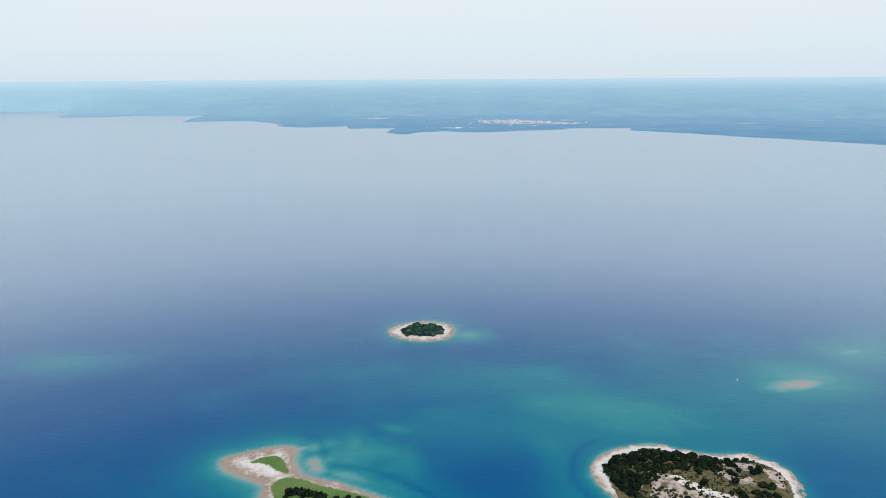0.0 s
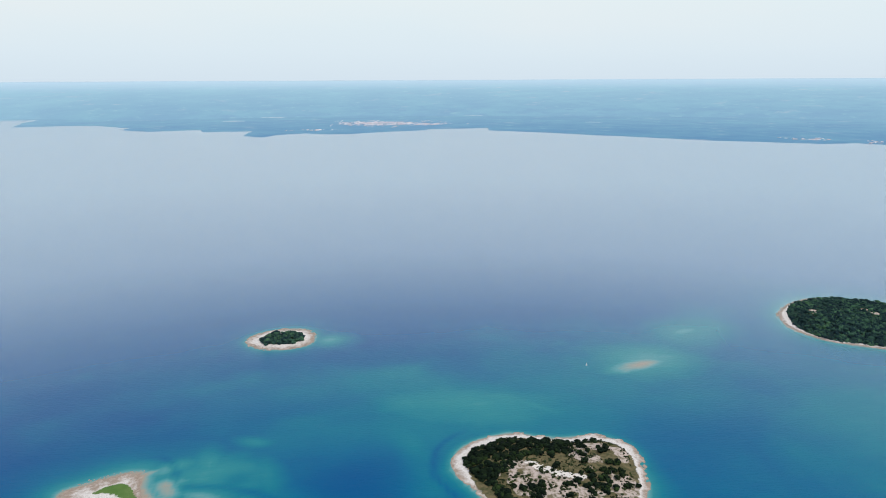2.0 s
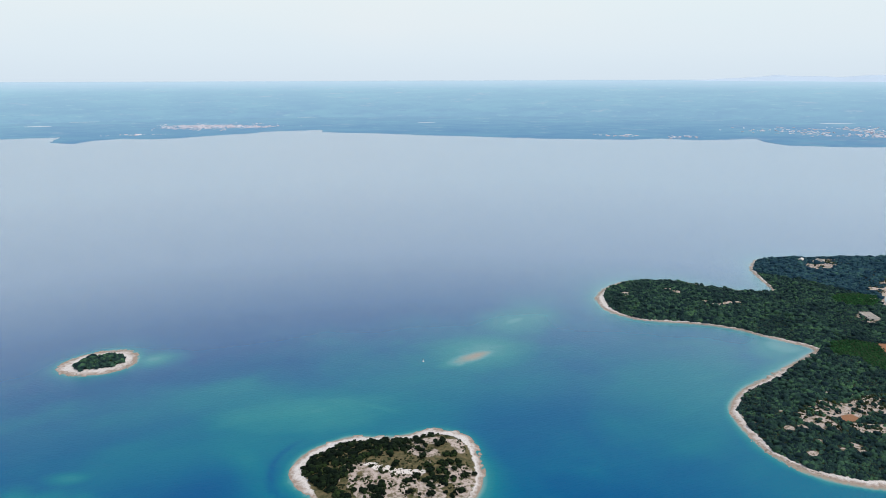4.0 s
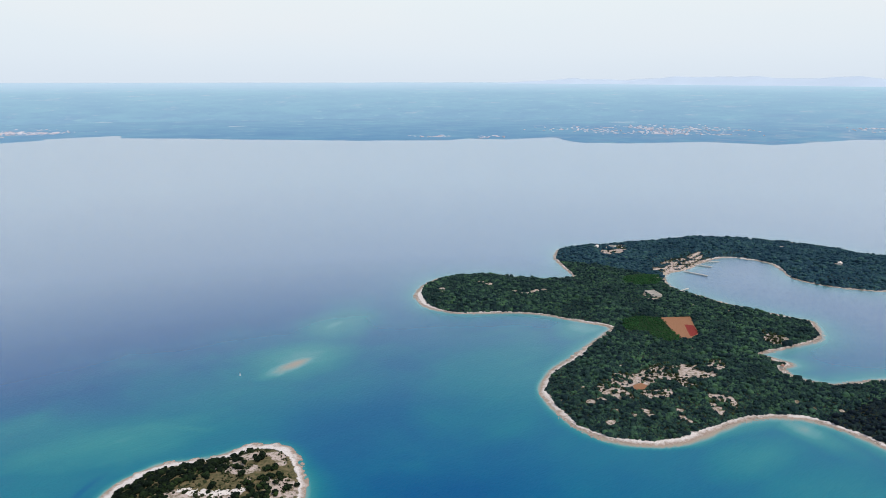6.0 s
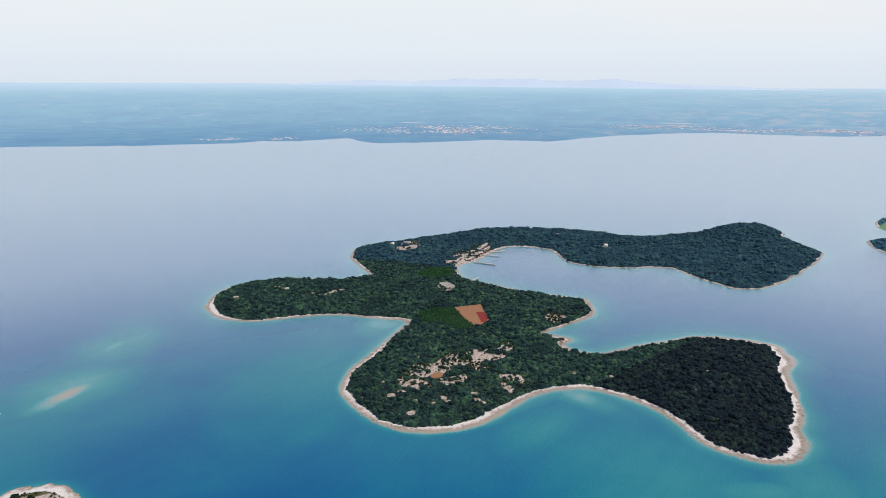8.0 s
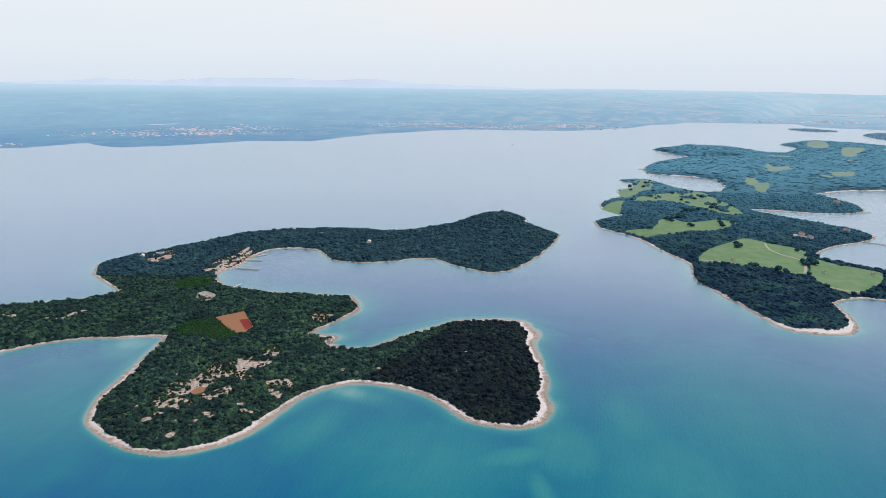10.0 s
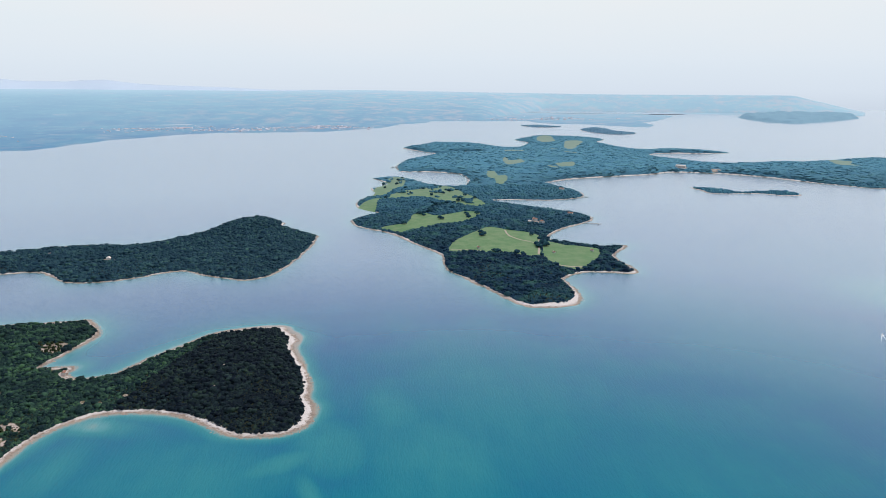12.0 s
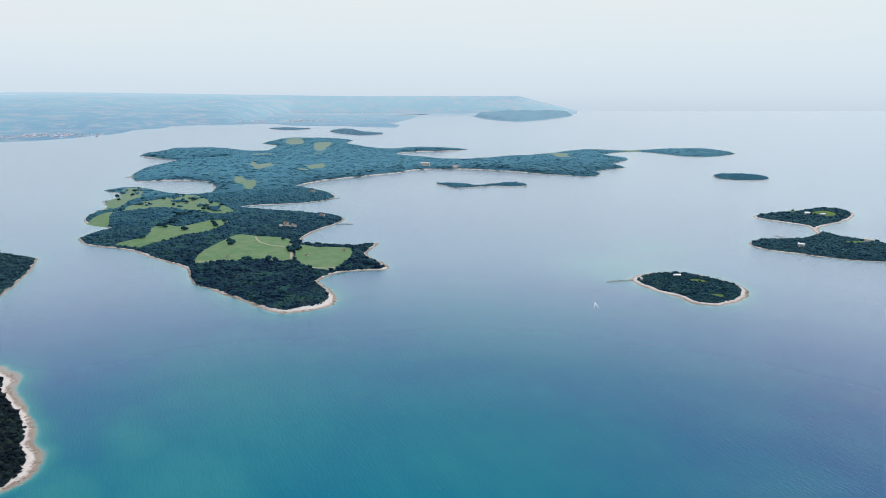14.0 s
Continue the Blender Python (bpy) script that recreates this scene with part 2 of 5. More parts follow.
def hazed_leaves(near, far, x0, x1):
    """Oak leaves; colour shifts bluer and paler along X, distance haze put into it."""
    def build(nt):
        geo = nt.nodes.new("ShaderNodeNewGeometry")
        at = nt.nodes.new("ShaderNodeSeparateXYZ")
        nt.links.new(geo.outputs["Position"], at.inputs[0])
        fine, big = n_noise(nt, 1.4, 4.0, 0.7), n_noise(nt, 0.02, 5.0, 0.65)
        # share of haze colour, growing with X
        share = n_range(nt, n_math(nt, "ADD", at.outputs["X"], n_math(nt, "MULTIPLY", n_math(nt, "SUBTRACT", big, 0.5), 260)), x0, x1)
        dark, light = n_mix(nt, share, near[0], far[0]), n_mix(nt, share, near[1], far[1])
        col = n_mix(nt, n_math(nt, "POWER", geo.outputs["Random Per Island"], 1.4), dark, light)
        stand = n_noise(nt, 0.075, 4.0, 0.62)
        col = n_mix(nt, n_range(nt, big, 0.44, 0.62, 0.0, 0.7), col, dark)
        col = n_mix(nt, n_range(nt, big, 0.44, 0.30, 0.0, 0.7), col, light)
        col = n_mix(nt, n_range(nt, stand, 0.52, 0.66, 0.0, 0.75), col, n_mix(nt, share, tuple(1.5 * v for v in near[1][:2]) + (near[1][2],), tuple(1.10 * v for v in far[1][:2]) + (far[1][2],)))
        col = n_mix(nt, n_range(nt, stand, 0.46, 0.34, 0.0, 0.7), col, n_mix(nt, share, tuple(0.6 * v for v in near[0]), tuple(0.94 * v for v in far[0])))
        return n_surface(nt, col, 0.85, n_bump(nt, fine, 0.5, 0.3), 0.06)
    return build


def plain(color, rough=0.85, scale=3.0, amount=0.25, gloss=0.25):
    def build(nt):
        n = n_noise(nt, scale, 4.0, 0.6)
        return n_surface(nt, n_mix(nt, n, tuple(v * (1 - amount) for v in color), tuple(min(1, v * (1 + amount)) for v in color)), rough, n_bump(nt, n, 0.2, 0.05), gloss)
    return build


def far_land(nt):
    # the distant country: woods, fields and hedges, with distance haze put into their colours
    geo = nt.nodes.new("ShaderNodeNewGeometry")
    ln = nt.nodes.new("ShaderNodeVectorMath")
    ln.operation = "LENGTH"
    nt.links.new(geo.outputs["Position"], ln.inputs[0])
    # how much haze the colours take on, by distance
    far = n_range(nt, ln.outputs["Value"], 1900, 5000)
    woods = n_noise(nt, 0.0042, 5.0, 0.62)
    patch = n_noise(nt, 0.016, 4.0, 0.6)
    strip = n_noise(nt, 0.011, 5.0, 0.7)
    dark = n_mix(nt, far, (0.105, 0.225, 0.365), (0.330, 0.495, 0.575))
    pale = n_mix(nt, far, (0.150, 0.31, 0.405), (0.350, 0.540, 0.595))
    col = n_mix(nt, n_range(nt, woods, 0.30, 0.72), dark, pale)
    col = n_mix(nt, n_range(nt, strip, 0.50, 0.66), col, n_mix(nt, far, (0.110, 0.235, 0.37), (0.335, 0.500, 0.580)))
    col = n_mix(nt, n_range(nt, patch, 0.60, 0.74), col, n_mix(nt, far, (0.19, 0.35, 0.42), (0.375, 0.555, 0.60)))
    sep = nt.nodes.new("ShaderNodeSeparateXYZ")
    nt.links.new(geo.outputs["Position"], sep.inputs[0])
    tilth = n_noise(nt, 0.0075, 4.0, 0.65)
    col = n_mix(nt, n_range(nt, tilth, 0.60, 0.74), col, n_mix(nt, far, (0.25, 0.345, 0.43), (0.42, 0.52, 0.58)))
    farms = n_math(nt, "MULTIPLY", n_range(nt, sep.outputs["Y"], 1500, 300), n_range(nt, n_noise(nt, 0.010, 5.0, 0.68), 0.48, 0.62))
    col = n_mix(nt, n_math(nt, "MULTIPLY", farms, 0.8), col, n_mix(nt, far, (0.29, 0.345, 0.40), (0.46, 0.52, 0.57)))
    # colour pales with height, painted haze towards the horizon
    crest_haze = n_range(nt, sep.outputs["Z"], 85, 150, smooth=True)
    col = n_mix(nt, n_math(nt, "MULTIPLY", crest_haze, 0.55), col, (0.49, 0.60, 0.685))
    return n_surface(nt, col, 1.0, None, 0.0)


M_SEA = material("sea_water", sea_surface)
M_SOIL = material("island_soil", island_soil((0.072, 0.150, 0.030), (0.135, 0.195, 0.062), (0.085, 0.145, 0.040)))
# grass tones of the great island, lightened and blued for haze
M_PARK = material("hazed_park_soil", island_soil((0.105, 0.205, 0.090), (0.175, 0.250, 0.130), (0.115, 0.200, 0.100)))
M_OAK = material("oak_leaves", leaves((0.0072, 0.0195, 0.0265), (0.045, 0.103, 0.064)))
M_VINE = material("vine_leaves", leaves((0.011, 0.046, 0.018), (0.028, 0.095, 0.030)))
# shaded copy of the oak leaves: backlight on the headland put into the colour
M_OAK_BACKLIT = material("backlit_leaves", leaves((0.0046, 0.0100, 0.0185), (0.022, 0.042, 0.040)))
# leaf copies for farther woods, bluer and lighter: air haze put into the colour
M_OAK_S = material("hazed_oak_leaves", leaves((0.0100, 0.041, 0.068), (0.032, 0.096, 0.100)))
M_OAK_M = material("hazed_island_leaves", leaves((0.018, 0.062, 0.095), (0.044, 0.112, 0.128)))
M_OAK_E = material("hazed_far_leaves", leaves((0.044, 0.158, 0.240), (0.078, 0.215, 0.265)))
M_OAK_G = material("hazed_woodland_leaves", hazed_leaves(((0.0066, 0.025, 0.053), (0.025, 0.072, 0.086)), ((0.066, 0.204, 0.285), (0.092, 0.246, 0.300)), 690, 1330))
# oak leaves beyond the lagoon, with a blue haze tint painted in
M_OAK_N = material("hazed_lagoon_leaves", leaves((0.0120, 0.0390, 0.0640), (0.038, 0.094, 0.104)))
M_THICKET = material("thicket_leaves", leaves((0.0022, 0.0062, 0.0045), (0.020, 0.036, 0.014)))
# the farthest woods, almost all haze in the base colour
M_PALE = material("hazed_woods", leaves((0.195, 0.345, 0.435), (0.24, 0.385, 0.465)))
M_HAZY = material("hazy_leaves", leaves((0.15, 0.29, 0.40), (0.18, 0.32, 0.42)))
M_SCRUB = material("scrub_leaves", leaves((0.020, 0.027, 0.012), (0.040, 0.056, 0.026)))
M_BARK = material("bark", plain((0.09, 0.07, 0.05), 0.9))
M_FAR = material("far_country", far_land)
# hill colour close to the sky's, the haze before them painted in
M_RIDGE = material("hazed_hills", plain((0.53, 0.635, 0.735), 1.0, 0.004, 0.03, 0.0))
M_SLAB = material("white_limestone", plain((0.66, 0.61, 0.56), 0.9, 1.5, 0.2))
M_TRACK = material("gravel_track", plain((0.36, 0.31, 0.24), 0.95))
M_ROCK = material("weathered_rock", plain((0.30, 0.245, 0.20), 0.95, 0.8, 0.55, 0.15))
# tones of the far houses include a haze tint
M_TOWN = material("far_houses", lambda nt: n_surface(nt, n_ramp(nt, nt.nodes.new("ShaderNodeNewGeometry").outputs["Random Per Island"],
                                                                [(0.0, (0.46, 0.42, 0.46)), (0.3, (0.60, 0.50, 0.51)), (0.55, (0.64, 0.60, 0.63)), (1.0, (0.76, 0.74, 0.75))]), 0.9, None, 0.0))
# far fields, bluish from haze put into the colour
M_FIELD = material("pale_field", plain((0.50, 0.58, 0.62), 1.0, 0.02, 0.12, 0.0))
M_STONE = material("pale_stone", plain((0.55, 0.50, 0.44), 0.9))
M_PLASTER = material("plaster", plain((0.66, 0.60, 0.54), 0.85))
M_TILES = material("clay_tiles", plain((0.27, 0.14, 0.10), 0.85))
M_WHITE = material("white_paint", plain((0.8, 0.8, 0.8), 0.5, 3, 0.05, 0.5))
M_GREY = material("weathered_concrete", plain((0.42, 0.40, 0.37), 0.9))
M_DARK = material("dark_opening", plain((0.04, 0.045, 0.05), 0.4, 3, 0.1, 0.5))
M_FOAM = material("foam", plain((0.85, 0.88, 0.9), 0.8, 1.5, 0.1))

# ---- the plan: shores of the islands along the water's edge, placed to fit the camera's view ----
MB_WEST = [(328,406), (320,390), (316,374), (324,354), (341,340), (355,329), (369,312), (376,291), (384,273), (383,262), (367,257), (345,251), (320,244),
    (301,240), (284,232), (275,225), (268,214), (263,200), (260,187), (261,175), (267,165), (275,155), (283,151), (293,149), (306,146), (323,144),
    (338,138)]
MB_EAST = [(351,125), (355,112), (354,96), (350,82), (343,70), (333,58), (327,48), (326,34), (328,26), (336,19), (351,17), (364,22), (382,23), (397,27),
    (416,32), (435,39), (452,39), (468,47), (475,53), (470,78), (463,92), (447,103), (432,114), (420,121), (409,126), (400,132), (396,144), (395,150),
    (402,162), (412,160), (412,168), (413,180), (427,177), (443,173), (458,169), (466,168), (478,172), (496,184)]
MB_NORTH = [(496,191), (492,209), (490,229), (489,251), (491,269), (493,290), (511,311), (533,320), (550,316), (577,319), (602,321), (620,317), (630,300),
    (631,276), (617,261), (599,243), (595,226), (599,207), (609,189), (623,173), (628,153), (613,134), (602,113), (596,97), (606,82), (630,73), (675,63),
    (732,56), (769,57), (785,74), (808,101), (843,103), (833,120), (830,147), (793,173), (765,198), (734,232), (734,282), (717,325), (692,355), (661,380),
    (621,395), (601,409), (582,416), (534,435), (500,418), (477,386), (462,362)]
MB_BACK = [(450,363), (435,371), (421,391), (408,412), (388,424), (367,428), (347,420)]
ROUND = [(61,265), (69,274), (80,279), (93,281), (104,276), (116,272), (129,272), (138,267), (143,260), (143,250), (139,237), (134,225), (126,214), (115,207),
    (99,205), (83,209), (71,219), (66,234), (61,248), (59,256)]
SAND = [(-95,270), (-88,274), (-81,277), (-73,280), (-67,278), (-65,267), (-60,258), (-52,254), (-43,251), (-33,246), (-24,241), (-14,233), (-11,221),
    (-19,209), (-36,206), (-56,215), (-68,231), (-71,242), (-72,250), (-77,254), (-86,259), (-92,263)]
SMALL = [(-35,425), (-32,435), (-23,442), (-9,444), (2,439), (7,427), (4,415), (-5,409), (-18,409), (-29,414)]
OVAL = [(476,-416), (462,-412), (441,-412), (421,-417), (405,-416), (394,-425), (391,-442), (398,-463), (411,-479), (429,-486), (447,-485), (463,-481),
    (477,-469), (485,-450), (484,-434)]
PAIR_NEAR = [(537,-621), (517,-614), (498,-619), (476,-633), (455,-645), (437,-659), (427,-676), (413,-697), (421,-737), (456,-749), (483,-754), (517,-747),
    (545,-747), (546,-735), (533,-705), (537,-683), (542,-663), (546,-647)]
PAIR_FAR = [(651,-752), (626,-751), (599,-758), (578,-761), (549,-737), (547,-742), (568,-767), (581,-825), (596,-865), (625,-902), (648,-905), (660,-876),
    (660,-833), (660,-791)]
LONE = [(988,-1023), (951,-1006), (919,-1020), (905,-1052), (915,-1087), (950,-1110), (986,-1092), (1001,-1057)]
TWIN = [(1104,-508), (1072,-512), (1042,-513), (1031,-539), (1035,-562), (1030,-591), (1012,-613), (1015,-642), (1043,-647), (1059,-629), (1058,-595),
    (1047,-568), (1067,-557), (1092,-537)]
VB_NORTH = [(855,21), (821,15), (801,1), (784,-17), (765,-30), (738,-42), (701,-60), (674,-73), (640,-73), (614,-75), (586,-89), (570,-94), (559,-101),
    (536,-110), (519,-117), (508,-125), (506,-137), (507,-150), (512,-162), (529,-171), (552,-173), (577,-169), (592,-180), (600,-194), (599,-215),
    (593,-234), (601,-241), (620,-241), (645,-238), (669,-244), (694,-263), (704,-261), (700,-236), (713,-221), (723,-206), (734,-195), (756,-199),
    (792,-224), (817,-251), (841,-269), (869,-273), (915,-240), (951,-203), (984,-171)]
VB_SOUTH = [(994,-173), (995,-204), (989,-242), (996,-276), (1016,-307), (1061,-318), (1099,-307), (1146,-296), (1165,-286), (1207,-331), (1228,-377),
    (1251,-449), (1267,-500), (1301,-561), (1283,-627), (1251,-674), (1203,-712), (1150,-743), (1106,-777), (1075,-806), (1087,-842), (1140,-880),
    (1152,-924), (1166,-968), (1230,-984), (1285,-1067), (1340,-1103), (1388,-1099), (1429,-1114), (1453,-1176), (1446,-1233), (1373,-1243), (1306,-1252),
    (1268,-1304), (1300,-1411), (1367,-1453), (1440,-1457), (1470,-1387), (1480,-1299), (1490,-1214)]
VB_EAST = [(1535,-1194), (1559,-1139), (1506,-1015), (1451,-884), (1414,-803), (1391,-733), (1411,-687), (1471,-673), (1546,-633), (1648,-651), (1671,-714),
    (1657,-787), (1679,-863), (1729,-837), (1770,-788), (1777,-725), (1768,-658), (1891,-602), (1940,-584), (2111,-679), (2199,-660), (2241,-560),
    (2173,-474), (2108,-403), (1990,-420), (1800,-340), (1865,-309), (1958,-265), (1970,-194), (1906,-135), (1850,-112), (1840,-64), (1787,-81),
    (1730,-112), (1657,-155), (1633,-212), (1635,-236)]
VB_HARBOUR = [(1700,-175), (1722,-215), (1684,-246), (1639,-203), (1625,-139), (1562,-92), (1512,-59), (1422,-40), (1350,-45), (1328,-58), (1330,-90), (1310,-135), (1275,-160), (1185,-158), (1144,-145),
    (1140,-112), (1185,-82), (1236,-59), (1259,-39), (1246,-5), (1236,3), (1202,-14), (1167,-22), (1132,-6), (1115,4), (1059,-4), (1018,13), (979,21),
    (940,16), (913,-2), (902,-11), (895,-3), (879,9)]
BAR = [(2854,-561), (2882,-650), (2770,-711), (2728,-617)]
FAR_PAIR = [(2582,-734), (2699,-828), (2611,-846), (2463,-842), (2379,-877), (2317,-794), (2404,-740)]
FAR_ISLE = [(3646,-1885), (3223,-1767), (3006,-1806), (3123,-2010), (3380,-2324), (3576,-2506), (4023,-2716), (4191,-2599), (4151,-2397), (3838,-2099)]
COAST_A = [(-2743,4182), (-2546,4080), (-2206,3825), (-1842,3534), (-1699,3112), (-1556,3075), (-1370,3218), (-1063,3185), (-1049,2960), (-999,2725),
    (-842,2746), (-740,2737), (-579,2553), (-578,2462), (-481,2369), (-325,2412), (-301,2301), (-154,2315), (-170,2123), (-104,2053), (-65,2137),
    (13,2178), (81,2126), (149,2121), (258,2182), (388,2221), (400,2271), (597,2255), (585,2157), (691,2059), (749,1992), (804,1855), (872,1751),
    (936,1685)]
COAST_B = [(653,1934), (906,1744), (1041,1666), (1167,1572), (1255,1506), (1357,1503), (1406,1416), (1564,1372), (1516,1287), (1483,1202), (1586,1104),
    (1756,1019), (1779,940), (1807,841)]
COAST_C = [(1768,1048), (1865,915), (2024,806), (2131,776), (2348,647), (2442,563), (2459,410), (2490,206), (2601,93)]
COAST_D = [(2537,311), (2558,238), (2579,162), (2631,83), (2720,-2), (2907,-58), (2976,-79), (3056,-185), (3227,-217), (3228,-331), (3230,-449), (3231,-571),
    (3243,-673), (3023,-701), (2949,-878), (2818,-961), (2733,-1054), (2889,-1139), (3094,-1163), (3331,-1341), (3771,-1578), (4225,-1394), (4524,-1185),
    (4696,-1040), (4572,-1350), (4410,-1609), (4157,-1823), (3975,-2013), (4085,-2275)]


# ---- geometry helpers ----
def mesh_of(name, verts, faces, attrs=None, smooth=True):
    """A mesh from arrays of places and of triangles or quads."""
    verts, faces = np.asarray(verts, np.float32), np.asarray(faces, np.int32)
    me = bpy.data.meshes.new(name)
    k = faces.shape[1]
    me.vertices.add(len(verts))
    me.vertices.foreach_set("co", verts.ravel())
    me.loops.add(faces.size)
    me.loops.foreach_set("vertex_index", faces.ravel())
    me.polygons.add(len(faces))
    me.polygons.foreach_set("loop_start", np.arange(0, faces.size, k, dtype=np.int32))
    me.polygons.foreach_set("use_smooth", np.full(len(faces), smooth, dtype=bool))
    for key, values in (attrs or {}).items():
        a = me.attributes.new(key, "FLOAT", "POINT")
        a.data.foreach_set("value", np.asarray(values, np.float32))
    me.update(calc_edges=True)
    me.validate()
    return me


def put(name, me, mat, parent=None, label="", category="", kind="", group=""):
    me.materials.append(mat)
    ob = new(name, me)
    if parent:
        ob.parent = parent
    return tagged(ob, label, category, group, kind)


def part(name, bm, mat, parent, label=""):
    me = bpy.data.meshes.new(name)
    bm.to_mesh(me)
    bm.free()
    return put(name, me, mat, parent, label)


def lattice(ix, iy, seed):
    h = np.sin(ix * 127.1 + iy * 311.7 + seed * 74.7) * 43758.5453
    return h - np.floor(h)


def value_noise(x, y, size, seed=0):
    x, y = np.asarray(x, float) / size, np.asarray(y, float) / size
    ix, iy = np.floor(x), np.floor(y)
    u, v = x - ix, y - iy
    u, v = u * u * (3 - 2 * u), v * v * (3 - 2 * v)
    a, b, c, d = lattice(ix, iy, seed), lattice(ix + 1, iy, seed), lattice(ix, iy + 1, seed), lattice(ix + 1, iy + 1, seed)
    return (a + (b - a) * u) * (1 - v) + (c + (d - c) * u) * v


def fbm(x, y, size, seed=0, octaves=3):
    return sum(value_noise(x, y, size / 2 ** k, seed + 5 * k) * 0.5 ** k for k in range(octaves)) / sum(0.5 ** k for k in range(octaves)) - 0.5


def rounded(points, steps=4):
    """A closed line, rounded at its corners."""
    p = np.asarray(points, float)
    a, b, c, d = np.roll(p, 1, 0), p, np.roll(p, -1, 0), np.roll(p, -2, 0)
    out = []
    for k in range(steps):
        t = k / steps
        out.append(0.5 * (2 * b + (c - a) * t + (2 * a - 5 * b + 4 * c - d) * t * t + (3 * b - a - 3 * c + d) * t ** 3))
    return np.stack(out, 1).reshape(-1, 2)


def inside(x, y, line):
    """Distance to a closed line, positive inside it."""
    x, y = np.asarray(x, float), np.asarray(y, float)
    best, odd = np.full(x.shape, 1e12), np.zeros(x.shape, bool)
    for (ax, ay), (bx, by) in zip(line, np.roll(line, -1, 0)):
        ex, ey = bx - ax, by - ay
        wx, wy = x - ax, y - ay
        t = np.clip((wx * ex + wy * ey) / (ex * ex + ey * ey + 1e-9), 0, 1)
        best = np.minimum(best, (wx - t * ex) ** 2 + (wy - t * ey) ** 2)
        if ay != by:
            odd ^= ((ay > y) != (by > y)) & (wx < ex * (y - ay) / (by - ay))
    return np.where(odd, 1, -1) * np.sqrt(best)


def patch_of(x, y, shapes, soft=3.0, corner=3):
    """1 inside any of the outlines, 0 well outside."""
    out = np.zeros(np.shape(x))
    for s in shapes:
        s = np.asarray(s, float)
        near = (x > s[:, 0].min() - soft) & (x < s[:, 0].max() + soft) & (y > s[:, 1].min() - soft) & (y < s[:, 1].max() + soft)
        if near.any():
            out[near] = np.maximum(out[near], np.clip(0.5 + inside(x[near], y[near], rounded(s, corner)) / soft, 0, 1))
    return out


def blobs_of(x, y, spots):
    """1 at the middle of soft round patches (x, y, radius)."""
    out = np.zeros(np.shape(x))
    for px, py, r in spots:
        out = np.maximum(out, np.clip(1.5 - np.hypot(x - px, y - py) / r, 0, 1))
    return out


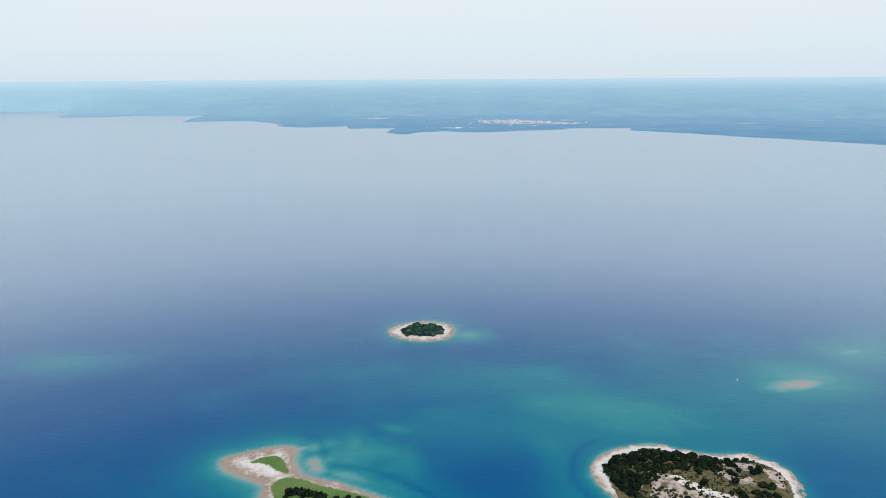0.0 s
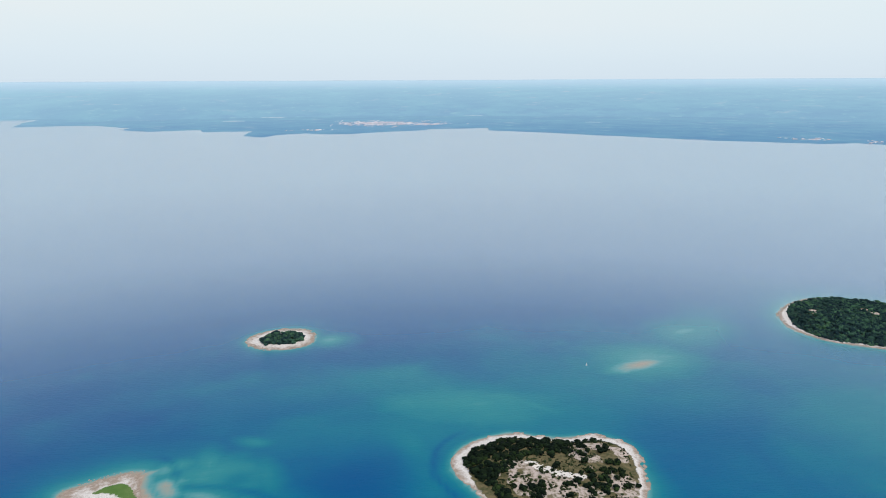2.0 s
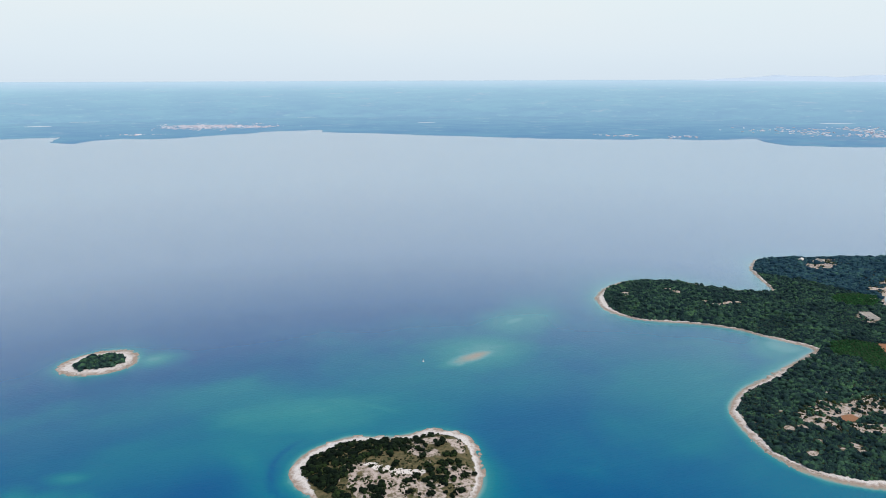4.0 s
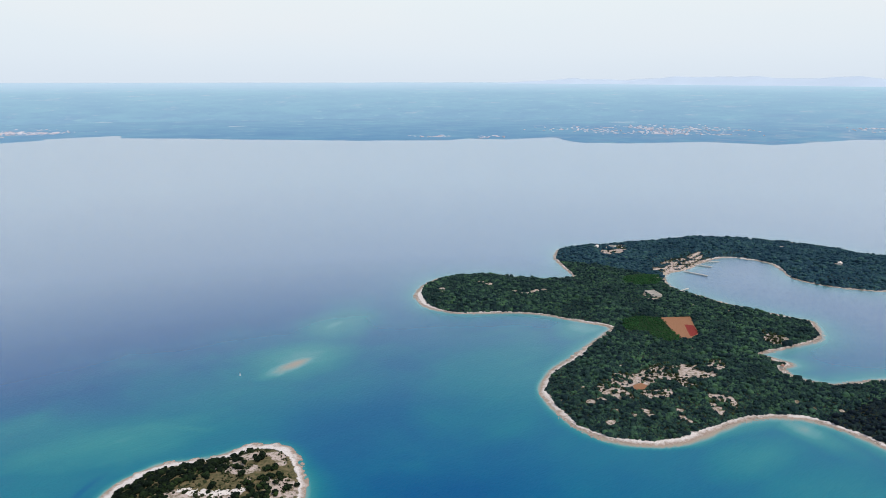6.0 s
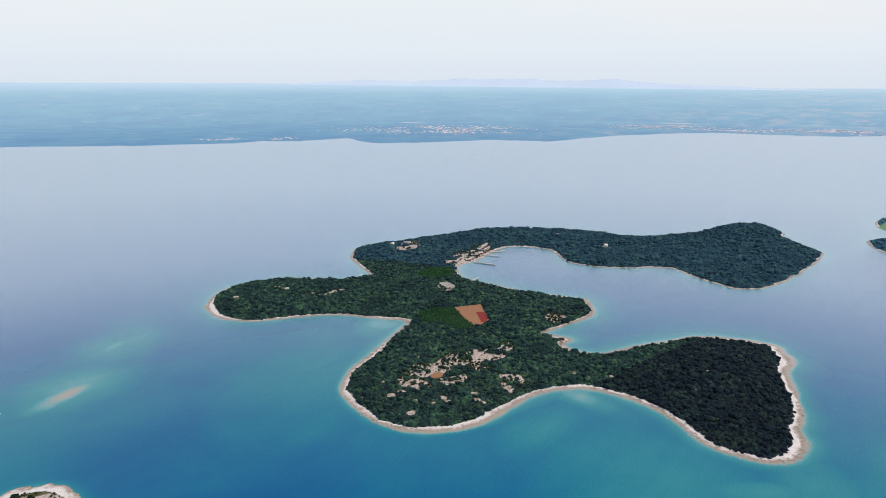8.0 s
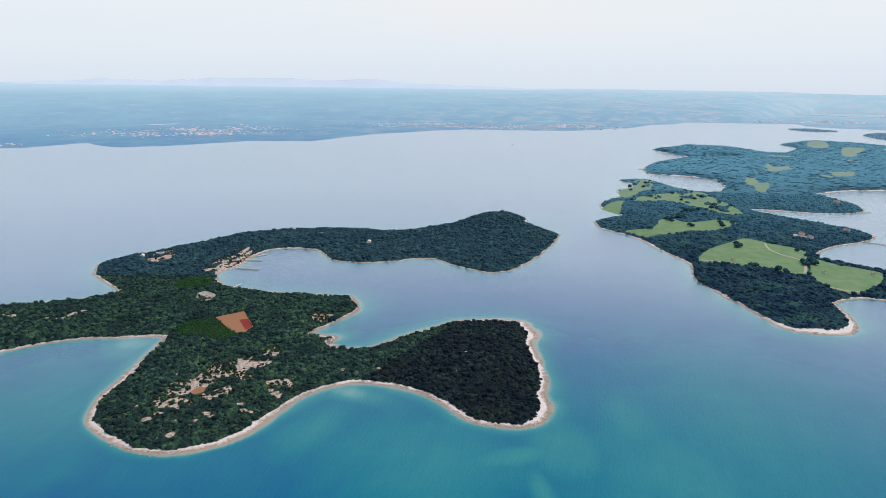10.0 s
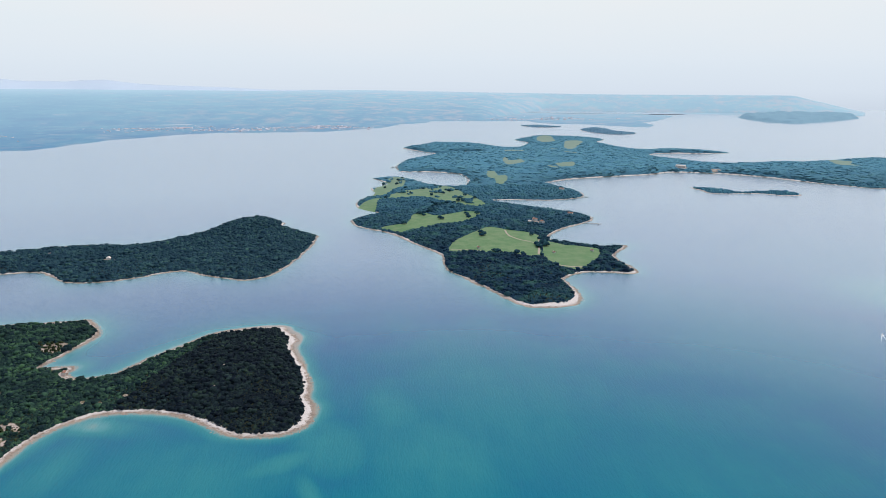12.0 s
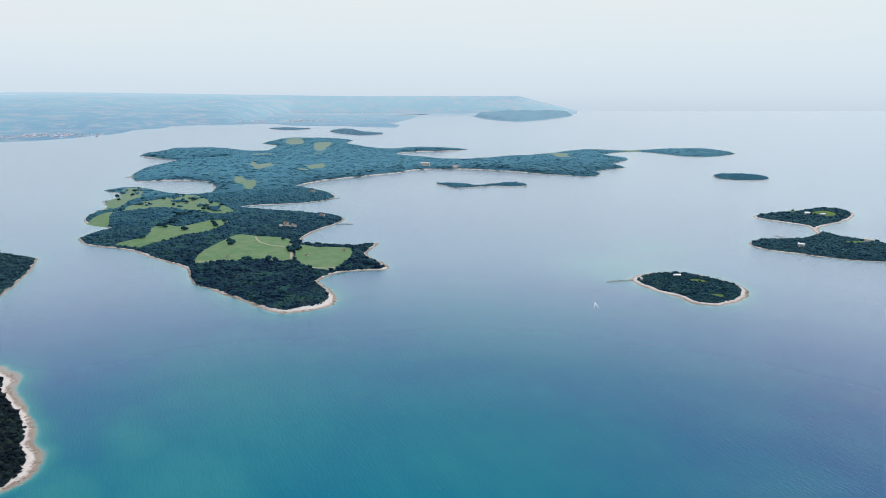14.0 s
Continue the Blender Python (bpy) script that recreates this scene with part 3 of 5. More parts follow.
class Land:
    """The form of one island: shore, hills, cover."""

    def __init__(self, name, shore, grid, beach=4.0, vary=3.0, rise=1.2, hills=(), meadows=(), bare=(), spots=(), plough=(), rough=1.5, seed=1, dry=0.0, grow=0.0, strands=(), slope=0.11, open_share=0.56):
        self.name, self.line, self.grid, self.seed = name, rounded(shore), grid, seed
        self.beach0, self.vary, self.rise, self.hills, self.rough = beach, vary, rise, hills, rough
        self.dry, self.grow, self.strands, self.slope, self.bareness = dry, grow, strands, slope, open_share
        self.meadows, self.bare_shapes, self.spots, self.plough = meadows, bare, spots, plough
        self.low, self.high = self.line.min(0) - 12, self.line.max(0) + 12
        self.xs, self.ys = (np.arange(a, b, grid) for a, b in zip(self.low, self.high))
        gx, gy = np.meshgrid(self.xs, self.ys)
        self.field = inside(gx, gy, self.line)

    def off_shore(self, x, y):
        """Distance to the shore, positive on land, between the knots of the grid."""
        u = np.clip((np.asarray(x, float) - self.low[0]) / self.grid, 0, len(self.xs) - 1.001)
        v = np.clip((np.asarray(y, float) - self.low[1]) / self.grid, 0, len(self.ys) - 1.001)
        i, j = u.astype(int), v.astype(int)
        u, v, f = u - i, v - j, self.field
        return (f[j, i] * (1 - u) + f[j, i + 1] * u) * (1 - v) + (f[j + 1, i] * (1 - u) + f[j + 1, i + 1] * u) * v

    def sample(self, x, y):
        s = self.off_shore(x, y) + self.grow + self.rough * 2 * fbm(x, y, 9, self.seed, 3)
        beach = self.beach0 + 2 * self.vary * fbm(x, y, 38, self.seed + 9, 2)
        for bx, by, br, bw in self.strands:
            beach = beach + bw * np.exp(-((x - bx) ** 2 + (y - by) ** 2) / br ** 2)
        beach = np.maximum(1.2, beach)
        land = np.clip(s, 0, None)
        z = np.where(s < 0, np.maximum(s * 0.075, -1.5), np.minimum(land, 3) * self.slope)
        ledge = np.exp(-((s + 0.6) / 2.4) ** 2) * np.clip(0.5 + 2.2 * fbm(x, y, 30, self.seed + 21, 2), 0, 1)
        z = z + ledge * (0.75 * fbm(x, y, 2.6, self.seed + 4, 3) + 0.04)
        z = z + np.clip((land - 3) / 25, 0, 1) * self.rise * (1 + 1.2 * fbm(x, y, 60, self.seed + 3, 3))
        z = z + np.clip(land / 2, 0, 1) * 0.3 * fbm(x, y, 3.2, self.seed + 4, 2) * (land < beach + 1)
        for hx, hy, hr, hz in self.hills:
            z = z + hz * np.exp(-((x - hx) ** 2 + (y - hy) ** 2) / hr ** 2) * np.clip(land / 14, 0, 1)
        return s, beach, z

    def cover(self, x, y):
        meadow = patch_of(x, y, self.meadows)
        bare = np.maximum(patch_of(x, y, self.bare_shapes, 3.0) * np.clip(self.bareness + 4.5 * fbm(x, y, 6.5, self.seed + 7, 3), 0, 1), blobs_of(x, y, self.spots) * np.clip(0.85 + 3.5 * fbm(x, y, 4.5, self.seed + 27, 2), 0, 1))
        red = patch_of(x, y, self.plough[:1], 1.5, 1)
        return meadow, bare, red + patch_of(x, y, self.plough[1:], 1.5, 1)

    def build(self, label, cloth=None):
        gx, gy = np.meshgrid(self.xs, self.ys)
        s, beach, z = self.sample(gx, gy)
        meadow, bare, red = self.cover(gx, gy)
        idx = np.arange(gx.size).reshape(gx.shape)
        quad = np.stack([idx[:-1, :-1], idx[:-1, 1:], idx[1:, 1:], idx[1:, :-1]], -1).reshape(-1, 4)
        keep = (s.ravel()[quad] > -7).any(1)
        used, quad = np.unique(quad[keep], return_inverse=True)
        flat = [a.ravel()[used] for a in (gx, gy, z, s, beach, meadow, bare, red)]
        me = mesh_of(self.name, np.stack(flat[:3], 1), quad.reshape(-1, 4), dict(zip(("shore", "beach", "meadow", "bare", "plough", "dry"), flat[3:] + [np.full(len(used), self.dry)])))
        return put(self.name, me, cloth or M_SOIL, None, label, "island", "structure")


def ball(level):
    bm = bmesh.new()
    bmesh.ops.create_icosphere(bm, subdivisions=level, radius=1.0)
    v = np.array([p.co for p in bm.verts])
    f = np.array([[p.index for p in q.verts] for q in bm.faces])
    bm.free()
    return v, f


BALL = {k: ball(k) for k in (1, 2)}
rng = np.random.default_rng(7)


def crown_shape(lobes, level=1, spread=0.55, seed=0):
    """The crown of a tree about one metre in radius: uneven clumps of leaves."""
    r = np.random.default_rng(seed)
    vs, fs, n = [], [], 0
    v0, f0 = BALL[level]
    f0 = f0[v0[f0].mean(1)[:, 2] > -0.45]       # nothing is seen from below
    for k in range(lobes):
        a, d = r.uniform(0, 6.28), spread * math.sqrt(k / max(1, lobes)) * r.uniform(0.8, 1.3)
        size = (0.72 if k == 0 else r.uniform(0.42, 0.62)) if lobes > 1 else 1.0
        v = v0 * (1 + r.uniform(-0.30, 0.30, (len(v0), 1))) * size * np.array([r.uniform(0.85, 1.2), r.uniform(0.85, 1.2), r.uniform(0.55, 0.85)])
        v = v + np.array([d * math.cos(a), d * math.sin(a), 0.62 - 0.30 * d + r.uniform(-0.12, 0.16)])
        v[:, 2] = np.maximum(v[:, 2], 0.0)
        vs.append(v), fs.append(f0 + n)
        n += len(v)
    return np.concatenate(vs), np.concatenate(fs)


def wood(name, land, spacing, size, shapes, mat, label, edge=0.0, thin=None, scrub=False, flat=1.0):
    """All the trees of one island's wood."""
    lo, hi = land.low, land.high
    xs, ys = np.meshgrid(np.arange(lo[0], hi[0], spacing), np.arange(lo[1], hi[1], spacing))
    x = xs.ravel() + rng.uniform(-1.3, 1.3, xs.size) * spacing
    y = ys.ravel() + rng.uniform(-1.3, 1.3, xs.size) * spacing
    ok = land.off_shore(x, y) > -4
    x, y = x[ok], y[ok]
    share = thin(x, y) if thin else np.ones(len(x))
    ok = share > 0
    x, y, share = x[ok], y[ok], share[ok]
    s, beach, z = land.sample(x, y)
    ok = s > np.minimum(beach, 7.0) + edge
    x, y, z, share = x[ok], y[ok], z[ok], share[ok]
    meadow, bare, red = land.cover(x, y)
    chance = np.clip(1 - 3.2 * np.clip(bare - 0.12, 0, 1), 0.03, 1) * (meadow < 0.45) * (red < 0.2)
    chance = share * ((meadow < 2) if scrub else chance)
    ok = rng.uniform(0, 1, len(x)) < chance
    x, y, z = x[ok], y[ok], z[ok]
    scale = size * np.clip(np.exp(rng.normal(-0.05, 0.32, len(x))), 0.45, 1.8) * (1 + 0.7 * fbm(x, y, 22, 3, 2))
    turn = rng.uniform(0, 6.28, len(x))
    which = rng.integers(0, len(shapes), len(x))
    vs, fs, n = [], [], 0
    for k, (v, f) in enumerate(shapes):
        m = which == k
        c, sn, sc = np.cos(turn[m])[:, None], np.sin(turn[m])[:, None], scale[m][:, None]
        px = (v[None, :, 0] * c - v[None, :, 1] * sn) * sc + x[m][:, None]
        py = (v[None, :, 0] * sn + v[None, :, 1] * c) * sc + y[m][:, None]
        pz = v[None, :, 2] * sc * flat * rng.uniform(0.9, 1.3, (m.sum(), 1)) + z[m][:, None] - 0.1
        vs.append(np.stack([px, py, pz], -1).reshape(-1, 3))
        fs.append((f[None] + (np.arange(m.sum()) * len(v))[:, None, None]).reshape(-1, 3) + n)
        n += m.sum() * len(v)
    return put(name, mesh_of(name, np.concatenate(vs), np.concatenate(fs)), mat, None, label, "woodland", "stuff")


# ---- islands ----
LAWNS = [[(687, -81), (727, -94), (767, -120), (787, -136), (774, -153), (767, -161), (751, -185), (715, -177), (658, -165), (663, -148), (674, -139), (672, -122), (679, -106)],
         [(714, -182), (709, -194), (692, -200), (691, -212), (683, -230), (641, -216), (629, -206), (614, -195), (613, -182), (623, -172), (648, -168)],
         [(801, -14), (811, -38), (837, -48), (873, -53), (887, -68), (862, -80), (874, -102), (888, -119), (877, -138), (840, -126), (815, -103), (811, -83), (795, -65), (784, -47), (774, -38), (784, -28)],
         [(1074, 2), (1172, -14), (1220, -28), (1224, -52), (1147, -46), (1111, -32), (1066, -19), (1050, -9)],
         [(1027, -23), (1068, -44), (1071, -61), (1098, -84), (1121, -98), (1111, -120), (1049, -135), (1004, -147), (968, -154), (945, -145), (957, -125), (978, -112), (1001, -94), (1030, -76), (1038, -60), (1024, -43)],
         [(924, 17), (977, 11), (1004, -3), (996, -20), (1020, -35), (988, -11), (951, -8), (904, -6), (897, 2)]]
GLADES = [[(1267, -202), (1265, -215), (1217, -213), (1223, -228), (1165, -216), (1140, -199), (1196, -204), (1212, -194)], [(1419, -254), (1450, -267), (1397, -264), (1414, -293), (1384, -287), (1359, -252)],
          [(1356, -350), (1371, -386), (1334, -373), (1328, -346)], [(1868, -494), (1943, -524), (1900, -550), (1794, -505), (1700, -466), (1732, -461)], [(2102, -470), (2145, -518), (1988, -495), (1952, -449)]]


def nearer(shape, dx):
    return [(x + dx, y) for x, y in shape]


VINEYARD = [(397, 267), (408, 265), (420, 252), (408, 238), (399, 223), (388, 219), (384, 231), (390, 244), (384, 254)]
FALLOW = [(485, 331), (505, 328), (517, 317), (493, 303), (476, 307), (472, 318)]
QUARRY = [[(350, 189), (361, 192), (371, 190), (383, 187), (378, 180), (369, 180), (359, 177), (352, 182)], [(349, 207), (358, 203), (361, 193), (352, 189), (346, 183), (340, 184), (342, 174), (334, 177), (339, 187), (336, 195), (336, 204)],
          [(330, 208), (339, 205), (335, 196), (325, 193), (319, 199)], [(321, 214), (324, 206), (316, 197), (309, 203), (312, 210)], [(298, 209), (309, 211), (312, 205), (307, 198), (306, 193), (303, 187), (298, 191), (295, 200)],
          [(312, 191), (319, 187), (327, 181), (319, 179), (311, 184)], [(341, 170), (337, 165), (345, 160), (336, 150), (324, 152), (326, 158), (331, 163)]]
BUILDING_GROUND = [(527, 328), (539, 322), (562, 327), (566, 321), (602, 322), (582, 316), (555, 314), (532, 311), (522, 316)]
speck = random.Random(12)
SPECKS = [(x - 1.5, y - 1.0, 1.1 * r) for x, y, r in [(284, 201, 2.2), (290, 199, 2.0), (290, 196, 1.6), (286, 187, 1.6), (289, 179, 2.0), (296, 177, 2.6), (295, 172, 2.0), (272, 196, 1.2), (275, 181, 2.4), (311, 167, 1.8), (306, 162, 2.0), (305, 158, 1.6), (341, 213, 2.2), (344, 222, 1.4),
          (371, 202, 1.6), (365, 134, 1.8), (366, 131, 1.6), (364, 126, 1.6), (374, 119, 1.8), (372, 116, 1.6), (392, 76, 1.3), (376, 71, 1.5), (378, 73, 1.2), (391, 84, 1.0), (402, 72, 1.0), (409, 55, 1.0), (422, 55, 1.0), (394, 113, 1.2), (427, 59, 1.0)]]
SPECKS += [(speck.uniform(270, 390), speck.uniform(158, 232), speck.uniform(0.7, 1.2)) for _ in range(30)]
CLOVER = Land("clover_island", MB_WEST + MB_EAST + MB_NORTH + MB_BACK, 1.2, 2.1, 1.4, 2.0, seed=11, dry=-1.0, grow=1.9, open_share=0.95,
              strands=[(280, 160, 26, 2.4), (262, 205, 20, 2.0), (455, 42, 22, 3.0), (470, 75, 14, 3.5), (345, 18, 18, 3.0), (395, 28, 40, 1.5), (338, 70, 30, 1.2), (345, 115, 30, 1.5), (318, 398, 16, 3.0)],
              hills=[(812, 125, 60, 10), (640, 360, 60, 4), (400, 60, 40, 2.5), (370, 380, 50, 2)],
              meadows=[VINEYARD, FALLOW],
              bare=QUARRY + [[(x - 2, y - 1.5) for x, y in q] for q in QUARRY] + [[(x + 3, y + 7) for x, y in BUILDING_GROUND], [(x + 6, y + 13) for x, y in BUILDING_GROUND[1:6]], BUILDING_GROUND, [(542, 400), (574, 409), (578, 394), (553, 382), (532, 384)], [(446, 195), (449, 188), (452, 178), (440, 176), (435, 183)]],
              spots=SPECKS + [(346, 399, 3.0), (343, 393, 3.0), (380, 389, 3.5), (380, 382, 4.0), (374, 375, 2.5), (383, 355, 3.2), (380, 349, 3.6), (386, 348, 3.0), (393, 348, 3.6), (399, 349, 3.8), (404, 346, 4.0), (405, 340, 3.6), (406, 315, 2.2), (405, 310, 2.2),
                     (462, 286, 8), (452, 279, 4), (469, 228, 3.0), (664, 233, 5), (705, 336, 4), (690, 296, 4), (412, 168, 4), (554, 321, 8), (572, 322, 6), (585, 320, 4), (540, 318, 6)],
              plough=[[(421, 252), (438, 240), (424, 228), (415, 220), (400, 216), (397, 222), (406, 234)], [(421, 233), (424, 229), (412, 217), (405, 219)], [(315, 198), (321, 197), (321, 193), (316, 191), (311, 194)]])
GREAT = Land("great_island", VB_NORTH + VB_SOUTH + VB_EAST + VB_HARBOUR, 3.0, 2.6, 1.2, 3.0, seed=23, strands=[(515, -150, 24, 5), (600, -235, 20, 2)],
             hills=[(1500, -350, 260, 14), (1850, -160, 90, 9), (1300, -800, 140, 10), (1900, -560, 120, 8), (1650, -750, 60, 8), (2150, -500, 70, 8)],
             meadows=LAWNS + [nearer(m, d) for m, d in zip(LAWNS, (-6, -5, -1, -14, -12, -5))] + [nearer(LAWNS[4], -22), nearer(LAWNS[3], -26)] + GLADES + [nearer(m, d) for m in GLADES for d in (-8, -16)] + [
                      [(1480, -970), (1440, -1010), (1400, -985), (1345, -965), (1370, -935), (1420, -955)], [(1550, -1175), (1500, -1250), (1440, -1230), (1520, -1150)],
                      [(1640, -300), (1600, -290), (1590, -330), (1630, -335)], [(1330, -330), (1300, -345), (1310, -322)], [(1560, -420), (1530, -440), (1540, -415)], [(1700, -420), (1660, -440), (1670, -415)]],
             spots=[(815, -192, 10), (866, -250, 6), (1322, -588, 10), (1660, -215, 14), (1408, -756, 12), (1290, -640, 9)])
ROUND_ISLET = Land("round_islet", [(x + 1.2, y + 0.6) for x, y in ROUND], 0.7, 5.0, 1.2, 1.6, hills=[(95, 262, 16, 2.0), (126, 245, 14, 1.2)], rough=0.5, seed=31, dry=1.0, grow=-0.9,
                   meadows=[[(70, 262), (90, 275), (118, 266), (134, 263), (139, 250), (132, 228), (118, 212), (96, 210), (78, 220), (68, 240)]],
                   bare=[[(84, 256), (92, 252), (96, 245), (112, 240), (128, 240), (132, 228), (120, 214), (96, 214), (84, 226), (80, 246)], [(110, 264), (134, 262), (138, 248), (122, 245), (114, 250)]],
                   open_share=0.75,
                   spots=[(85, 254, 2.0), (89, 250, 2.4), (78, 247, 1.6), (87, 241, 2.6), (91, 239, 2.0), (96, 233, 2.6), (93, 231, 2.0), (99, 231, 2.2), (106, 230, 2.2), (111, 260, 2.0), (112, 254, 1.8), (116, 242, 2.0), (121, 249, 2.4), (134, 247, 2.4),
                          (133, 252, 2.0), (114, 230, 2.2), (115, 226, 2.0), (120, 228, 2.4), (129, 227, 1.6), (94, 247, 2.0), (99, 242, 2.0), (104, 239, 2.0), (110, 236.5, 2.0)])
SAND_ISLET = Land("sand_islet", SAND, 0.7, 40, 1.5, 1.2, rough=2.0, seed=37, grow=0.3, slope=0.032,
                  meadows=[[(-83, 267), (-78, 272), (-72, 272), (-68, 267), (-65, 259), (-70, 261), (-77, 266)], [(-70, 252), (-62, 256), (-50, 250), (-30, 242), (-18, 230), (-30, 214), (-52, 220), (-64, 234), (-68, 244)]])
SMALL_ISLET = Land("small_islet", SMALL, 0.7, 7.5, 1.0, 1.2, rough=0.9, seed=41, slope=0.07)
OVAL_ISLAND = Land("oval_island", OVAL, 1.0, 4.6, 1.5, 1.8, seed=43, grow=0.6, spots=[(462, -457, 2.5)], meadows=[[(452, -456), (448, -468), (440, -466), (443, -456)], [(413, -440), (408, -450), (403, -444)]])
PAIR_A = Land("long_island", PAIR_NEAR, 1.6, 2.5, 1.2, 2.2, seed=47, spots=[(498, -650, 5), (487, -739, 6)], meadows=[[(500, -715), (492, -745), (482, -735), (490, -712)]])
PAIR_B = Land("spit_island", PAIR_FAR, 1.6, 3.5, 1.2, 2.5, hills=[(630, -850, 40, 3)], seed=53, spots=[(619, -813, 6), (640, -800, 4)],
              meadows=[[(625, -820), (625, -850), (605, -848), (603, -826)], [(655, -810), (655, -880), (640, -885), (643, -815)]])
LONE_ISLET = Land("lone_islet", LONE, 2.5, 3.0, 1.0, 2.0, seed=59)
TWIN_ISLET = Land("twin_islet", TWIN, 2.0, 3.0, 1.0, 1.5, seed=61)
BAR_ISLET = Land("bar_islet", BAR, 6.0, 3.0, 1.0, 2.0, rough=3, seed=67)
FAR_ISLETS = Land("far_islets", FAR_PAIR, 6.0, 3.0, 1.0, 3.0, hills=[(2580, -790, 70, 2)], rough=3, seed=71)
FAR_ISLAND = Land("far_island", FAR_ISLE, 12.0, 3.0, 1.0, 14.0, hills=[(3500, -2200, 350, 8)], rough=6, seed=73)

CLOVER.build("wooded limestone island with three lobes and pale shores round a bay")
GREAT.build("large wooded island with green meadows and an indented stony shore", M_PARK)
ROUND_ISLET.build("round scrubby islet with a white beach all round")
SAND_ISLET.build("low pale sand and rock spit with green grass")
SMALL_ISLET.build("small oval islet with a pale rocky rim")
OVAL_ISLAND.build("oval wooded island with a narrow white beach")
PAIR_A.build("long wooded island joined to another by a spit")
PAIR_B.build("wooded island with a sand spit at its end")
LONE_ISLET.build("small low wooded islet far out in the sea")
TWIN_ISLET.build("two low wooded knolls joined by a stony neck")
BAR_ISLET.build("thin flat islet off the far coast")
FAR_ISLETS.build("hazy low islets off the far coast")
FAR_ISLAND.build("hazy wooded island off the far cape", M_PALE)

OAKS_NEAR = [crown_shape(7, 1, 0.85, 60 + k) for k in range(8)]


def dome_shape(seed):
    """A plain low crown for woods far off."""
    r = np.random.default_rng(seed)
    a = np.arange(4) * math.pi / 2
    low = np.stack([np.cos(a), np.sin(a), a * 0], 1) * r.uniform(0.9, 1.15, (4, 1))
    mid = np.stack([0.8 * np.cos(a + 0.4), 0.8 * np.sin(a + 0.4), a * 0 + 0.62], 1) * r.uniform(0.85, 1.15, (4, 1))
    j = (np.arange(4) + 1) % 4
    k = np.arange(4)
    return np.concatenate([low, mid, [[0, 0, 0.95]]]), np.concatenate([np.stack([k, j, j + 4], 1), np.stack([k, j + 4, k + 4], 1), np.stack([k + 4, j + 4, np.full(4, 8)], 1)])


def tuft_shape(seed, size):
    """A small clump of leaves in a wood."""
    r = np.random.default_rng(seed)
    a = np.arange(6) * math.pi / 3 + r.uniform(-0.3, 0.3, 6)
    low = np.stack([np.cos(a), np.sin(a), a * 0 + r.uniform(-0.1, 0.25, 6)], 1) * r.uniform(0.8, 1.2, (6, 1))
    k = np.arange(6)
    return np.concatenate([low, [[*r.uniform(-0.25, 0.25, 2), r.uniform(0.9, 1.25)]]]) * size, np.stack([k, (k + 1) % 6, np.full(6, 6)], 1)


OAKS_TUFT = [tuft_shape(100 + k, 0.66 + 0.05 * (k % 5)) for k in range(11)] + [tuple(a * (1.15 if i == 0 else 1) for i, a in enumerate(crown_shape(1 + k % 2, 1, 0.6, 20 + k))) for k in range(2)]
OAKS_DOME = [dome_shape(k) for k in range(8)]
OAKS_FAR = [crown_shape(1, 1, 0, 40 + k) for k in range(8)]
OAKS_FINE = [crown_shape(1, 1, 0, 80 + k) for k in range(8)]
wood("oak_wood", CLOVER, 0.92, 1.05, OAKS_TUFT, M_OAK, "dense dark evergreen oak wood with small gaps", 0.3, lambda x, y: (x + 0.25 * y < 590) * (y + 0.25 * x > 205) * 1.0, flat=1.0)
wood("headland_wood", CLOVER, 0.90, 1.0, OAKS_TUFT, M_OAK_BACKLIT, "dense evergreen wood on the headland, darkened in colour for backlight", 0, lambda x, y: (x + 0.25 * y < 590) * (y + 0.25 * x <= 205) * 1.0, flat=1.0)
wood("lagoon_wood", CLOVER, 1.2, 1.3, OAKS_TUFT, M_OAK_N, "dense dark evergreen wood beyond the lagoon", 0, lambda x, y: (x + 0.25 * y >= 590) * 1.0, flat=0.9)
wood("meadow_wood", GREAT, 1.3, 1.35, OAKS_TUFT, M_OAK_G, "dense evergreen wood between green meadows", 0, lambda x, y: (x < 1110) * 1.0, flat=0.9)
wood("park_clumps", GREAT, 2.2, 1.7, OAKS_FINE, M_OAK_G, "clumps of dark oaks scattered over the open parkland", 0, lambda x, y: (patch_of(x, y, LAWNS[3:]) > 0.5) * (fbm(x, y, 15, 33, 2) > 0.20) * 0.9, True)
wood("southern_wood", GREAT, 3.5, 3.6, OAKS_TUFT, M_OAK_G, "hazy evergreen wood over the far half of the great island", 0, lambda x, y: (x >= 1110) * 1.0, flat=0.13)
wood("islet_wood", SMALL_ISLET, 1.7, 1.3, OAKS_NEAR, M_OAK, "low dark thicket on the small islet", 0.5)
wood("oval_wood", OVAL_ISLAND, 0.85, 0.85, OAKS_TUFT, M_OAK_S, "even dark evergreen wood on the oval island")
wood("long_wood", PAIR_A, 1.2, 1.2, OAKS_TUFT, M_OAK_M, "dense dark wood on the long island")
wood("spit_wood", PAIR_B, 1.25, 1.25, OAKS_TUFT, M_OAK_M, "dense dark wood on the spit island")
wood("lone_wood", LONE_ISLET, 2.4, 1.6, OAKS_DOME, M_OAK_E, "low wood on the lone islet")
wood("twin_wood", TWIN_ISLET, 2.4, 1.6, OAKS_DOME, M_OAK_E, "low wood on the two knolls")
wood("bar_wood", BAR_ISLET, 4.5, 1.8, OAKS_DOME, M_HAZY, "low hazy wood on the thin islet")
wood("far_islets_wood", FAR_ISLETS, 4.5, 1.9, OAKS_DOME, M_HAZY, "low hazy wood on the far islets")
